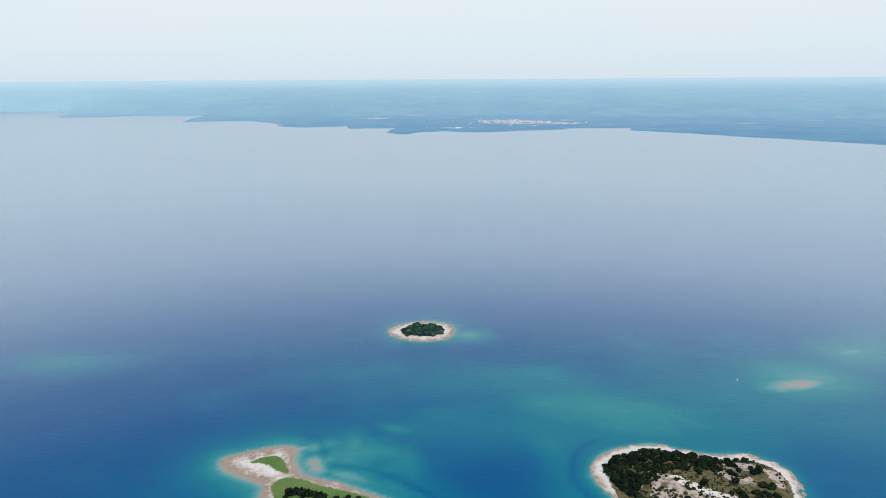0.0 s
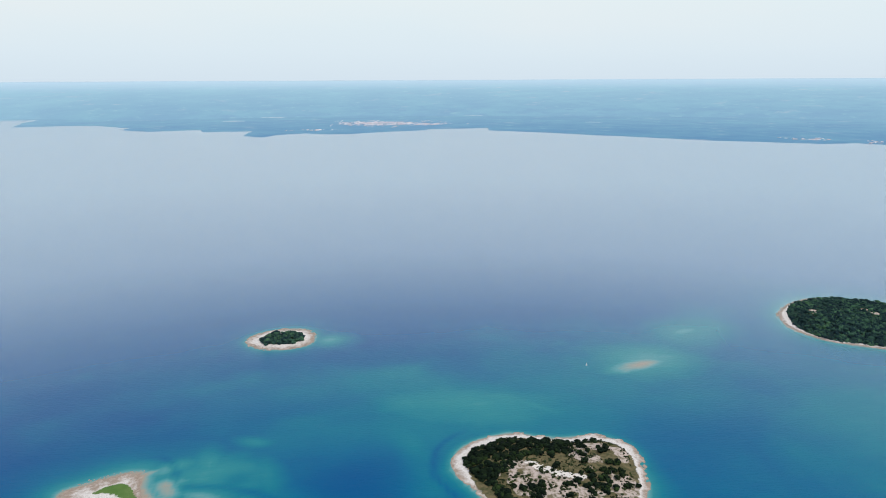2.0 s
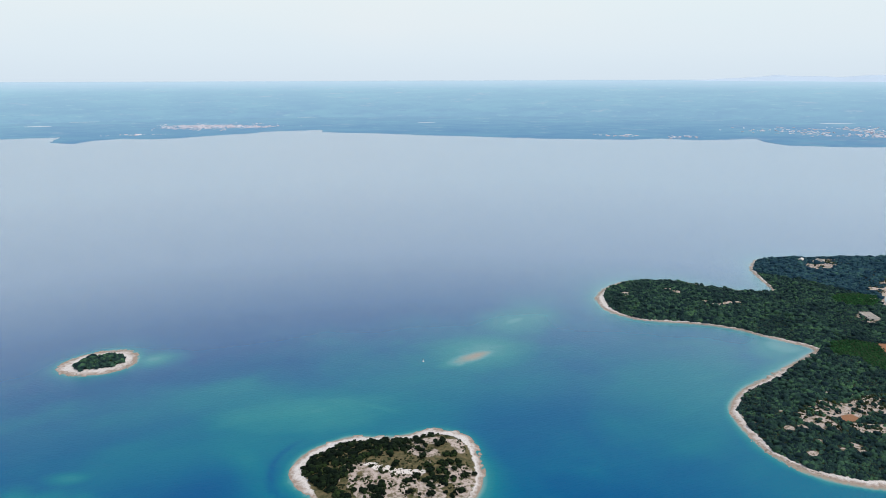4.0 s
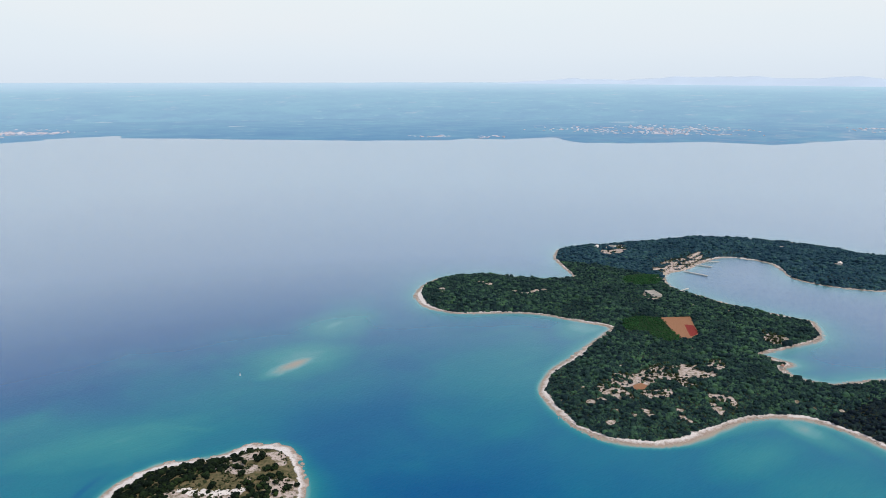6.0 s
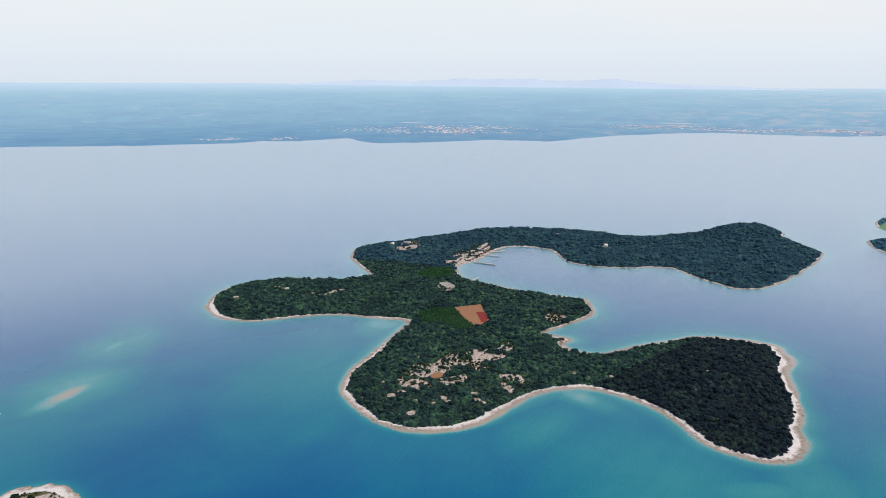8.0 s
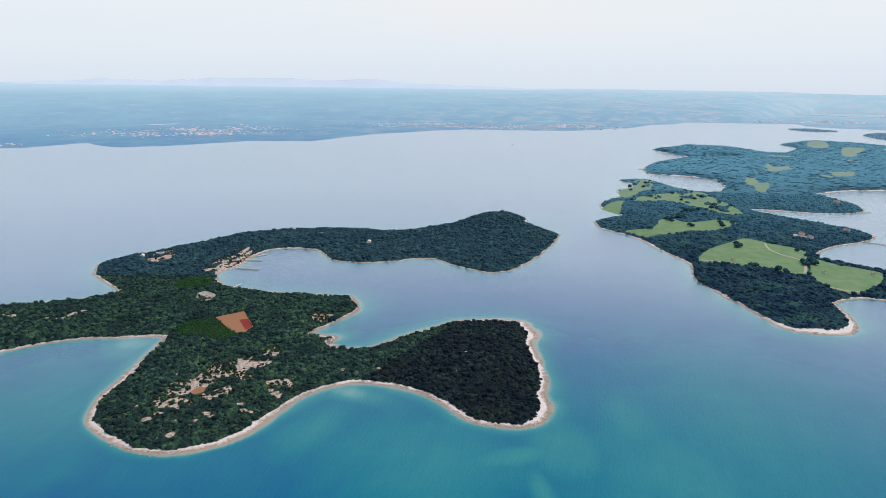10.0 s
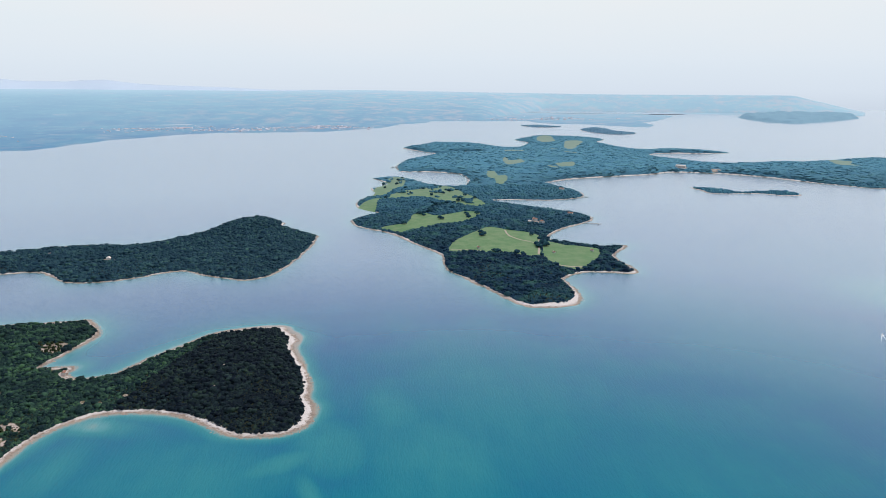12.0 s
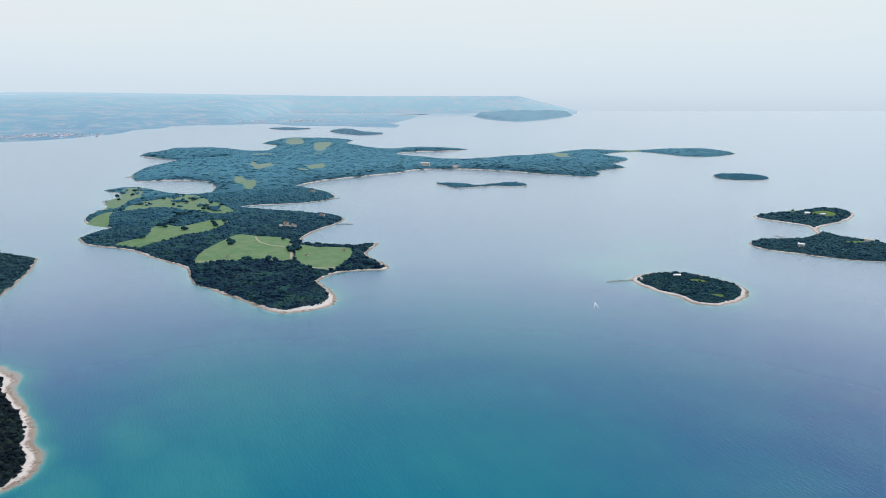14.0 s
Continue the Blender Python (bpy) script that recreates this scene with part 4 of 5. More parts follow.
wood("vine_rows", CLOVER, 0.95, 0.42, OAKS_FAR, M_VINE, "low green vines on the small field", 0, lambda x, y: np.maximum(patch_of(x, y, [VINEYARD]), patch_of(x, y, [FALLOW])) * 0.9, True)
GLADE = np.array([(109, 274), (109, 262), (103, 256), (95, 256), (84, 251), (79, 248), (78, 242), (79, 230), (84, 212), (118, 206), (140, 228), (143, 255), (134, 266)])
wood("thicket", ROUND_ISLET, 1.6, 1.2, OAKS_NEAR, M_THICKET, "dark thicket of evergreen shrubs on the round islet", 0.6,
     lambda x, y: np.where(inside(x, y, GLADE) < 0, (fbm(x, y, 9, 5, 2) > -0.27) * 0.95, (fbm(x, y, 9, 5, 2) > 0.09) * 0.75), True)
wood("low_scrub", ROUND_ISLET, 1.15, 0.42, OAKS_FAR, M_SCRUB, "low olive scrub on the bare ground of the round islet", 0.2, lambda x, y: (fbm(x, y, 6, 15, 2) > 0.0) * 0.75, True)
wood("clearing_scrub", CLOVER, 1.5, 0.6, OAKS_FAR, M_SCRUB, "low olive scrub on the sandy clearing", 0.2, lambda x, y: (patch_of(x, y, CLOVER.bare_shapes, 5.0) > 0.3) * (fbm(x, y, 6, 15, 2) > 0.02) * 0.7, True)
wood("scrub", SAND_ISLET, 1.7, 0.9, OAKS_NEAR, M_THICKET, "dark low bushes in the grass of the spit", 1.5, lambda x, y: (fbm(x, y, 8, 8, 2) > 0.03) * (y < 250) * 1.0, True)

# ---- the far coast ----
coast = COAST_A[:30] + COAST_B[2:] + COAST_C[2:-1] + COAST_D[4:]
coast_in = np.asarray(coast, float)


def ragged(line, step, size):
    """An open line with small capes and coves."""
    out = []
    for a, b in zip(line[:-1], line[1:]):
        n = max(1, int(np.hypot(*(b - a)) / step))
        for k in range(n):
            p = a + (b - a) * k / n
            out.append(p + size * np.array([fbm(p[0], p[1], 60, 3, 3), fbm(p[0], p[1], 60, 9, 3)]))
    return np.array(out + [line[-1]])


coast_line = ragged(coast_in, 25, 26)
bearing = np.arctan2(coast_line[:, 0], coast_line[:, 1])
FAR_R = 6200.0
back = [(FAR_R * math.sin(a), FAR_R * math.cos(a)) for a in np.linspace(bearing[-1] + 0.08, bearing[0] - 0.1, 40)]
land_edge = np.concatenate([coast_line, np.array(back)])
from mathutils.geometry import tessellate_polygon
tris = tessellate_polygon([[Vector((x, y, 0)) for x, y in land_edge]])
n_edge = len(land_edge)
land_v = np.concatenate([np.c_[land_edge, np.full(n_edge, 1.0)], np.c_[land_edge * (1 - 9 / np.hypot(land_edge[:, :1], land_edge[:, 1:])), np.full(n_edge, -0.6)]])
ring = np.arange(n_edge)
nxt = np.roll(ring, -1)
skirt = np.concatenate([np.stack([ring, nxt, nxt + n_edge], 1), np.stack([ring, nxt + n_edge, ring + n_edge], 1)])
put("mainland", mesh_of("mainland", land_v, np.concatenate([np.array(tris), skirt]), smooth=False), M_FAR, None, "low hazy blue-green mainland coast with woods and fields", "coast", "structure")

# the country behind the coast, raised to fit the camera's view of the horizon
angles = np.linspace(bearing.min() - 0.12, radians(125.4), 460)
shore_r = np.array([max([np.hypot(*p) for p, b in zip(coast_line, bearing) if abs(b - a) < 0.02] or [3600 if a < 1.9 else 4550]) for a in angles])
start = np.minimum(np.maximum(3100, shore_r + 60), np.where(angles < -0.4, 4250, 4650))
start = np.array([start[max(0, k - 3):k + 4].max() for k in range(len(start))])
start = np.convolve(np.pad(start, 6, mode="edge"), np.ones(13) / 13, "valid")
up = np.concatenate([np.linspace(0, 1, 26), [1.5]])
fall = np.clip((angles[-1] - angles) / 0.08, 0, 1) ** 1.0 * (1 - 0.17 * np.clip((angles - 1.55) / 0.3, 0, 1))
rr = np.minimum(start[:, None] + (5060 - start[:, None]) * up[None, :], FAR_R)
px, py = rr * np.sin(angles)[:, None], rr * np.cos(angles)[:, None]
near_edge = np.clip((rr - start[:, None]) / (5060 - start[:, None]), 0, 1)
top = 148 - 27 * np.clip((np.degrees(angles) - 45) / 35, 0, 1)
pz = 0.5 + top[:, None] * near_edge ** 0.8 * fall[:, None] + 5 * fbm(px, py, 420, 4, 3) * near_edge
idx = np.arange(px.size).reshape(px.shape)
quads = np.stack([idx[:-1, :-1], idx[:-1, 1:], idx[1:, 1:], idx[1:, :-1]], -1).reshape(-1, 4)
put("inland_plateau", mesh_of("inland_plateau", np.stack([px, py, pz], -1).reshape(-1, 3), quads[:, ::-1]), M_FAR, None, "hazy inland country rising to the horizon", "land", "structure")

# an inlet behind the last cape
inlet_a = np.linspace(radians(101), radians(113.5), 40)
inlet = []
for r0, w in ((4230, -1), (4620, 1)):
    inlet.append(np.stack([(r0 + 90 * w * fbm(inlet_a * 900, inlet_a * 0, 30, 5 + w, 3) - 150 * w * (1 - np.sin(np.linspace(0, math.pi, 40)) ** 0.5)) * f(inlet_a) for f in (np.sin, np.cos)] + [inlet_a * 0 + 2.0], 1))
n_i = len(inlet_a)
put("inlet", mesh_of("inlet", np.concatenate(inlet), np.stack([np.arange(n_i - 1), np.arange(1, n_i), np.arange(1, n_i) + n_i, np.arange(n_i - 1) + n_i], 1), {"shoal": np.zeros(2 * n_i)}), M_SEA, None, "narrow pale inlet behind the last cape", "inlet", "structure")

# pale hills beyond the country
ridge_a = np.radians(np.linspace(40, 84, 120))
ridge_h = 118 + 62 * np.clip((ridge_a - ridge_a[0]) / 0.16, 0, 1) * np.clip((ridge_a[-1] - ridge_a) / 0.25, 0, 1) * (0.85 + 0.8 * fbm(ridge_a * 900, ridge_a * 0, 60, 6, 3))
ridge = np.concatenate([np.stack([r * np.sin(ridge_a), r * np.cos(ridge_a), h * ridge_h], 1) for r, h in ((4880, 0.2), (4960, 1.0), (5100, 0.3))])
n_r = len(ridge_a)
idx = np.arange(3 * n_r).reshape(3, n_r)
quads_r = np.stack([idx[:-1, :-1], idx[1:, :-1], idx[1:, 1:], idx[:-1, 1:]], -1).reshape(-1, 4)
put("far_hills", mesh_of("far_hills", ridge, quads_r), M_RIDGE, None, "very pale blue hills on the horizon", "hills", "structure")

# ---- the sea ----
fine_x = np.concatenate([np.arange(-300, -130, 8.0), np.arange(-130, 560, 2.0), np.arange(560, 1300, 9.0)])
fine_y = np.concatenate([np.arange(-1000, -60, 8.0), np.arange(-60, 450, 2.0), np.arange(450, 520, 7.0)])
grow = 5.0 * np.cumsum(1.12 ** np.arange(1, 41))
grow = grow * (6600 / grow[-1])
sx = np.concatenate([fine_x[0] - grow[::-1], fine_x, fine_x[-1] + grow])
sy = np.concatenate([fine_y[0] - grow[::-1], fine_y, fine_y[-1] + grow])
gx, gy = np.meshgrid(sx, sy)
shoal = np.zeros(gx.shape)
for land, reach, top in ((CLOVER, 13.5, 0.98), (GREAT, 14, 0.95), (ROUND_ISLET, 9, 1.0), (SAND_ISLET, 12, 1.0), (SMALL_ISLET, 8, 0.9), (OVAL_ISLAND, 15, 1.0), (PAIR_A, 13, 0.95), (PAIR_B, 13, 0.95),
                         (LONE_ISLET, 8, 0.7), (TWIN_ISLET, 8, 0.7)):
    near = (gx > land.low[0] - 80) & (gx < land.high[0] + 80) & (gy > land.low[1] - 80) & (gy < land.high[1] + 80)
    off = np.clip(-inside(gx[near], gy[near], land.line) - land.grow, 0, None)
    reach = reach * (1 + 1.6 * fbm(gx[near], gy[near], 70, 12, 2))
    rim = 0.42 * np.exp(-off / (1.6 * reach)) + 0.50 * np.exp(-(off / (0.5 * reach)) ** 1.2)
    shoal[near] = np.maximum(shoal[near], top * rim)
    px, py = gx[near], gy[near]
    shelf = np.exp(-((px - 455) ** 2 + (py - 48) ** 2) / 1800) + 0.6 * np.exp(-((px - 275) ** 2 + (py - 168) ** 2) / 900)      # broad flats of pale rock off the points
    ledge = np.clip(1.4 + 9 * fbm(px, py, 34, 19, 3), 0.5, 6) * (1.5 if land in (CLOVER, ROUND_ISLET) else 1.3 if land is SAND_ISLET else 1.0) + 5 * shelf * (1 + 2 * fbm(px, py, 12, 41, 2))
    shoal[near] = np.maximum(shoal[near], np.minimum(1.0, (0.98 + 0.35 * shelf) * np.exp(-(np.clip(off - 0.5, 0, None) / ledge) ** 1.3)))


def bank(x, y, rx, ry, turn, top):
    """A shallow bank under the water."""
    global shoal
    c, s = math.cos(radians(turn)), math.sin(radians(turn))
    u, v = (gx - x) * c + (gy - y) * s, -(gx - x) * s + (gy - y) * c
    d = np.hypot(u / rx, v / ry) * (1 + 1.0 * fbm(gx, gy, 30, int(abs(x)) % 17, 4))
    shoal = np.maximum(shoal, top * np.exp(-d ** 2))


bank(191, 343, 30, 11, 14, 0.97)
bank(178, 336, 14, 7, 20, 0.82)
bank(200, 350, 45, 34, 30, 0.72)
bank(243, 387, 24, 10, 20, 0.74)
bank(245, 385, 45, 30, 20, 0.62)
bank(75, 318, 105, 38, -22, 0.63)
bank(100, 318, 30, 9, -28, 0.62)
bank(48, 272, 18, 48, 5, 0.54)
bank(-36, 268, 36, 24, -25, 0.70)
bank(-54, 268, 12, 10, 0, 0.96)
bank(-38, 256, 22, 7, -25, 0.86)
bank(-12, 246, 30, 20, -30, 0.62)
bank(-64, 279, 8, 4, 22, 0.92)
bank(-56, 281, 15, 8, 22, 0.76)
bank(280, 250, 95, 85, 30, 0.47)
bank(150, 300, 120, 80, 20, 0.46)
bank(16, 418, 14, 12, 0, 0.72)
bank(-220, 379, 40, 18, 0, 0.42)
bank(310, 5, 50, 30, 20, 0.56)
bank(345, -25, 60, 30, 10, 0.52)
bank(500, -405, 45, 26, 20, 0.66)
bank(340, -70, 150, 110, 0, 0.46)
bank(332, 10, 15, 11, -30, 0.52)
bank(292, 78, 62, 62, 0, 0.48)
bank(60, 300, 130, 70, -20, 0.42)
bank(300, 300, 130, 90, 20, 0.26)
bank(270, 170, 70, 90, 0, 0.34)
bank(420, -250, 200, 130, 0, 0.33)
bank(240, -140, 220, 150, 0, 0.43)
bank(560, -480, 200, 160, 0, 0.24)
bank(-75, 262, 34, 34, 0, 0.40)
bank(300, 120, 50, 26, -10, 0.55)
bank(114, 306, 28, 6, -49, 0.64)
bank(-40, 281, 9, 15, 10, 0.70)
bank(-22, 297, 17, 8, -25, 0.60)
bank(-14, 262, 8, 27, 12, 0.62)
bank(-54, 264, 9, 14, 20, 0.92)
bank(370, 278, 26, 30, -30, 0.76)
bank(340, 120, 16, 34, -20, 0.78)
bank(300, 24, 40, 13, -55, 0.64)
bank(276, 10, 26, 8, 20, 0.66)
bank(280, 60, 70, 60, 0, 0.54)
bank(300, -40, 90, 60, 0, 0.54)
bank(515, -435, 65, 50, 60, 0.66)
bank(565, -515, 60, 50, 40, 0.60)


def pool(x, y, rx, ry, turn, share):
    """Deeper water, or dark seagrass on the bed."""
    global shoal
    c, s = math.cos(radians(turn)), math.sin(radians(turn))
    u, v = (gx - x) * c + (gy - y) * s, -(gx - x) * s + (gy - y) * c
    shoal = shoal * (1 - share * np.exp(-(np.hypot(u / rx, v / ry) * (1 + 0.8 * fbm(gx, gy, 24, 8, 3))) ** 2))


pool(19, 257, 33, 30, 20, 0.9)
pool(-28, 267, 8, 7, 0, 0.4)
pool(168, 262, 48, 40, 20, 0.6)
pool(-3, 330, 60, 18, 10, 0.4)
belt = -inside(gx, gy, ROUND_ISLET.line)      # a dark belt of seagrass round the islet
shoal = shoal - 0.20 * np.exp(-((belt - 8.5 + 4 * fbm(gx, gy, 25, 5, 2)) / 1.7) ** 2) * np.clip((76 - gx) / 10, 0, 1)
belt = -inside(gx, gy, SAND_ISLET.line)
shoal = shoal - 0.22 * np.exp(-((belt - 13 + 7 * fbm(gx, gy, 25, 6, 2)) / 2.0) ** 2) * np.clip((gx + 75) / 20, 0, 1)
idx = np.arange(gx.size).reshape(gx.shape)
quads = np.stack([idx[:-1, :-1], idx[:-1, 1:], idx[1:, 1:], idx[1:, :-1]], -1).reshape(-1, 4)
put("water", mesh_of("water", np.stack([gx, gy, np.zeros_like(gx)], -1).reshape(-1, 3), quads, {"shoal": shoal.ravel()}), M_SEA, None, "calm blue sea, teal over the shoals", "sea", "structure")


# ---- things ----
def ground_at(land, x, y):
    return float(land.sample(np.array([x]), np.array([y]))[2][0])


def box(bm, size, at, turn=0.0, bevel=0.0):
    m = pose(*at, 0, 0, turn) @ Matrix.Diagonal((*size, 1))
    made = bmesh.ops.create_cube(bm, size=1.0, matrix=m)
    if bevel:
        bmesh.ops.bevel(bm, geom=list({e for v in made["verts"] for e in v.link_edges}), offset=bevel, segments=1, affect="EDGES")


def thing(name, x, y, z, turn, label, category, group=""):
    ob = new(name)
    ob.matrix_basis = pose(x, y, z, 0, 0, turn)
    return tagged(ob, label, category, group)


def tree_thing(name, label, seed, mat, radius, height, group):
    """A single tree: tapered trunk with limbs, and a crown of many leaf clumps."""
    r = np.random.default_rng(seed)
    ob = thing(name, 0, 0, 0, 0, label, "tree", group)
    bm = bmesh.new()
    bmesh.ops.create_cone(bm, segments=7, radius1=0.11 * radius, radius2=0.06 * radius, depth=height * 0.5, matrix=pose(0, 0, height * 0.25))
    for k in range(4):
        a = k * 90 + r.uniform(-25, 25)
        bmesh.ops.create_cone(bm, segments=5, radius1=0.05 * radius, radius2=0.02 * radius, depth=0.7 * radius,
                              matrix=pose(0, 0, height * 0.42, 0, 0, a) @ pose(0, 0, 0, 0, 52, 0) @ pose(0, 0, 0.33 * radius))
    part("trunk", bm, M_BARK, ob, "grey-brown trunk with short limbs")
    vs, fs, n = [], [], 0
    v0, f0 = BALL[1]
    for k in range(46):
        u = r.normal(size=3)
        u = u / np.linalg.norm(u)
        u[2] = abs(u[2]) * 1.25 - 0.55
        c = u * np.array([radius, radius, height * 0.36]) * r.uniform(0.5, 0.95) + np.array([0, 0, height * 0.52])
        v = v0 * (1 + r.uniform(-0.3, 0.3, (len(v0), 1))) * radius * r.uniform(0.22, 0.38) + c
        vs.append(v), fs.append(f0 + n)
        n += len(v)
    put("crown", mesh_of("crown", np.concatenate(vs), np.concatenate(fs)), mat, ob)
    return ob


def grove(name, label, mat, radius, height, group, land, places, seed):
    """Copies of one tree at the places, each turned and sized a little differently."""
    r = random.Random(seed)
    kinds = [tree_thing(name, label, seed + k, mat, radius, height, group) for k in range(3)]
    for k, (x, y) in enumerate(places):
        m = pose(x, y, ground_at(land, x, y) - 0.1, 0, 0, r.uniform(0, 360))
        s = r.uniform(0.75, 1.2)
        if k < 3:
            kinds[k].scale = (s, s, s * r.uniform(0.9, 1.1))
            kinds[k].location, kinds[k].rotation_euler = m.translation, m.to_euler()
        else:
            src = kinds[k % 3]
            ob = copy_thing(src, m)
            ob.scale = (s, s, s * r.uniform(0.9, 1.1))


def scatter_in(shape, count, seed, gap=4.0):
    """Places strewn inside an outline, no nearer than the gap."""
    r = random.Random(seed)
    line = np.array(shape, float)
    out = []
    for _ in range(count * 30):
        x, y = r.uniform(line[:, 0].min(), line[:, 0].max()), r.uniform(line[:, 1].min(), line[:, 1].max())
        if inside(np.array([x]), np.array([y]), line)[0] > 2 and all(math.hypot(x - a, y - b) > gap for a, b in out):
            out.append((x, y))
        if len(out) == count:
            break
    return out


park = [(754, -122), (740, -121), (743, -124), (746, -176), (728, -182), (701, -176), (686, -171), (696, -179), (724, -187), (671, -124), (668, -127), (663, -145), (660, -150), (835, -87), (837, -84), (860, -66), (880, -60), (868, -63),
        (810, -41), (886, -75), (897, -83), (910, -106), (954, -83), (933, -100), (968, -119), (1084, -50), (1044, -56), (1001, -20), (868, -119), (852, -119), (841, -119), (870, -133)]
park += [(878 + 2.5 * k, -62 - 2.8 * k + 4 * (k % 2)) for k in range(10)]
park += [(700 - 4.5 * k, -172 + 1.0 * (k % 2)) for k in range(4)] + [(704 - 4.5 * k, -181 + 1.0 * (k % 2)) for k in range(4)]
park += scatter_in(LAWNS[4], 13, 3, 9) + scatter_in(LAWNS[3], 5, 4, 9) + scatter_in([(890, -70), (930, -95), (960, -130), (950, -80)], 12, 5, 6)
grove("oak_tree", "single round dark oak standing in the green meadow", M_OAK_S, 2.7, 4.2, "meadow oaks", GREAT, park, 60)
nest = [(114, 263), (119, 261), (118, 253), (118, 246), (130, 257), (128, 254), (128, 244), (127, 236), (128, 230), (122, 238), (115, 239), (103, 246), (84, 236), (90, 228), (102, 226), (110, 222)]
pick = random.Random(21)
glade = [(x + pick.gauss(0, 1.7), y + pick.gauss(0, 1.5)) for x, y in nest for _ in range(pick.randint(2, 6))]
grove("evergreen_shrub", "dark evergreen shrub on bare stony ground", M_THICKET, 1.25, 1.8, "islet shrubs", ROUND_ISLET, glade, 70)
tuft = scatter_in([(-66, 248), (-50, 249), (-30, 241), (-18, 230), (-30, 214), (-52, 220), (-62, 234)], 12, 9, 3.5)
grove("grass_bush", "low dark bush in bright green grass", M_THICKET, 1.3, 1.4, "spit bushes", SAND_ISLET, tuft, 80)
lane = [p for k, q in enumerate(QUARRY) for p in scatter_in(q, 7, 10 + k, 2.6)]
grove("clearing_bush", "dark bush on pale sandy ground of the clearing", M_OAK, 1.2, 1.7, "clearing bushes", CLOVER, lane, 90)


grove("cypress_tree", "tall narrow dark cypress above the building ground", M_OAK, 0.75, 4.6, "cypresses", CLOVER, [(574, 333), (577, 336), (580, 333), (584, 336), (588, 334), (566, 334), (592, 338)], 95)


def pier(name, a, b, width, label, group="piers"):
    """A jetty from the shore to its head: deck, kerbs and posts."""
    (ax, ay), (bx, by) = a, b
    n = math.hypot(bx - ax, by - ay)
    ob = thing(name, ax, ay, 0, math.degrees(math.atan2(by - ay, bx - ax)), label, "pier", group)
    bm = bmesh.new()
    box(bm, (n + 2, width, 0.22), (n / 2 - 1, 0, 0.62), 0, 0.03)
    part("deck", bm, M_GREY, ob)
    for side in (-1, 1):
        bm = bmesh.new()
        box(bm, (n + 2, 0.14, 0.12), (n / 2 - 1, side * (width / 2 - 0.07), 0.79), 0, 0.02)
        part("kerb", bm, M_STONE, ob)
    for k in range(max(2, int(n / 3))):
        for side in (-1, 1):
            bm = bmesh.new()
            bmesh.ops.create_cone(bm, segments=8, radius1=0.16, radius2=0.16, depth=2.2, matrix=pose(1 + k * 3, side * (width / 2 - 0.25), -0.45))
            part("post", bm, M_GREY, ob)


pier("stone_pier", (545, 310), (547, 291), 1.7, "long pale concrete pier in the lagoon")
pier("stone_pier", (572, 318), (576, 304), 1.5, "short pale concrete pier by the building ground")
pier("stone_pier", (588, 316), (599, 310), 1.0, "narrow pale pier by the building ground")
pier("stone_pier", (490, 281), (502, 281), 1.3, "old stone jetty below the wood")
pier("stone_pier", (820, -256), (811, -273), 1.6, "stone jetty at a wooded point")
pier("stone_pier", (1004, -288), (1016, -316), 2.0, "stone jetty at the tip of a wooded point")
pier("stone_pier", (474, -414), (479, -392), 1.0, "thin dark jetty off the white beach")
pier("stone_pier", (536, -680), (556, -681), 1.6, "pale jetty on the sheltered side of the long island")
pier("stone_pier", (1426, -50), (1402, -28), 2.5, "long breakwater at the harbour mouth")


def house(name, land, x, y, turn, long, deep, high, label, roof=None, group="houses"):
    """A plain house: walls, gable roof, doors and windows with sills."""
    z = ground_at(land, x, y) - 0.3 if land else 3.0
    ob = thing(name, x, y, z, turn, label, "house", group)
    bm = bmesh.new()
    box(bm, (long, deep, high), (0, 0, high / 2), 0, 0.02)
    for sx in (-1, 1):
        v = [bm.verts.new(p) for p in ((sx * long / 2, -deep / 2, high), (sx * long / 2, deep / 2, high), (sx * long / 2, 0, high + deep * 0.26))]
        bm.faces.new(v)
    part("wall", bm, M_PLASTER, ob)
    for side in (-1, 1):
        bm = bmesh.new()
        lift = math.degrees(math.atan2(deep * 0.26, deep / 2))
        m = pose(0, side * deep * 0.26, high + deep * 0.13 + 0.06, -side * lift, 0, 0)
        bmesh.ops.create_cube(bm, size=1.0, matrix=m @ Matrix.Diagonal((long + 0.5, deep * 0.6, 0.12, 1)))
        slope = part("roof", bm, roof or M_TILES, ob)
    n = max(2, int(long / 1.6))
    for side in (-1, 1):
        for k in range(n):
            bm = bmesh.new()
            wx = -long / 2 + (k + 0.5) * long / n
            tall = 0.75 if k == n // 2 and side == -1 else 0.42
            box(bm, (0.42, 0.06, high * tall), (wx, side * (deep / 2 + 0.012), high * (tall / 2 if tall > 0.5 else 0.55)))
            pane = part("door" if tall > 0.5 else "window", bm, M_DARK, ob)
            if tall < 0.5:
                bm = bmesh.new()
                box(bm, (0.52, 0.12, 0.05), (wx, side * (deep / 2 + 0.05), high * 0.32))
                part("window_sill", bm, M_STONE, pane)
    bm = bmesh.new()
    box(bm, (0.35, 0.35, 0.9), (long * 0.28, deep * 0.15, high + deep * 0.26))
    part("chimney", bm, M_PLASTER, slope)
    return ob


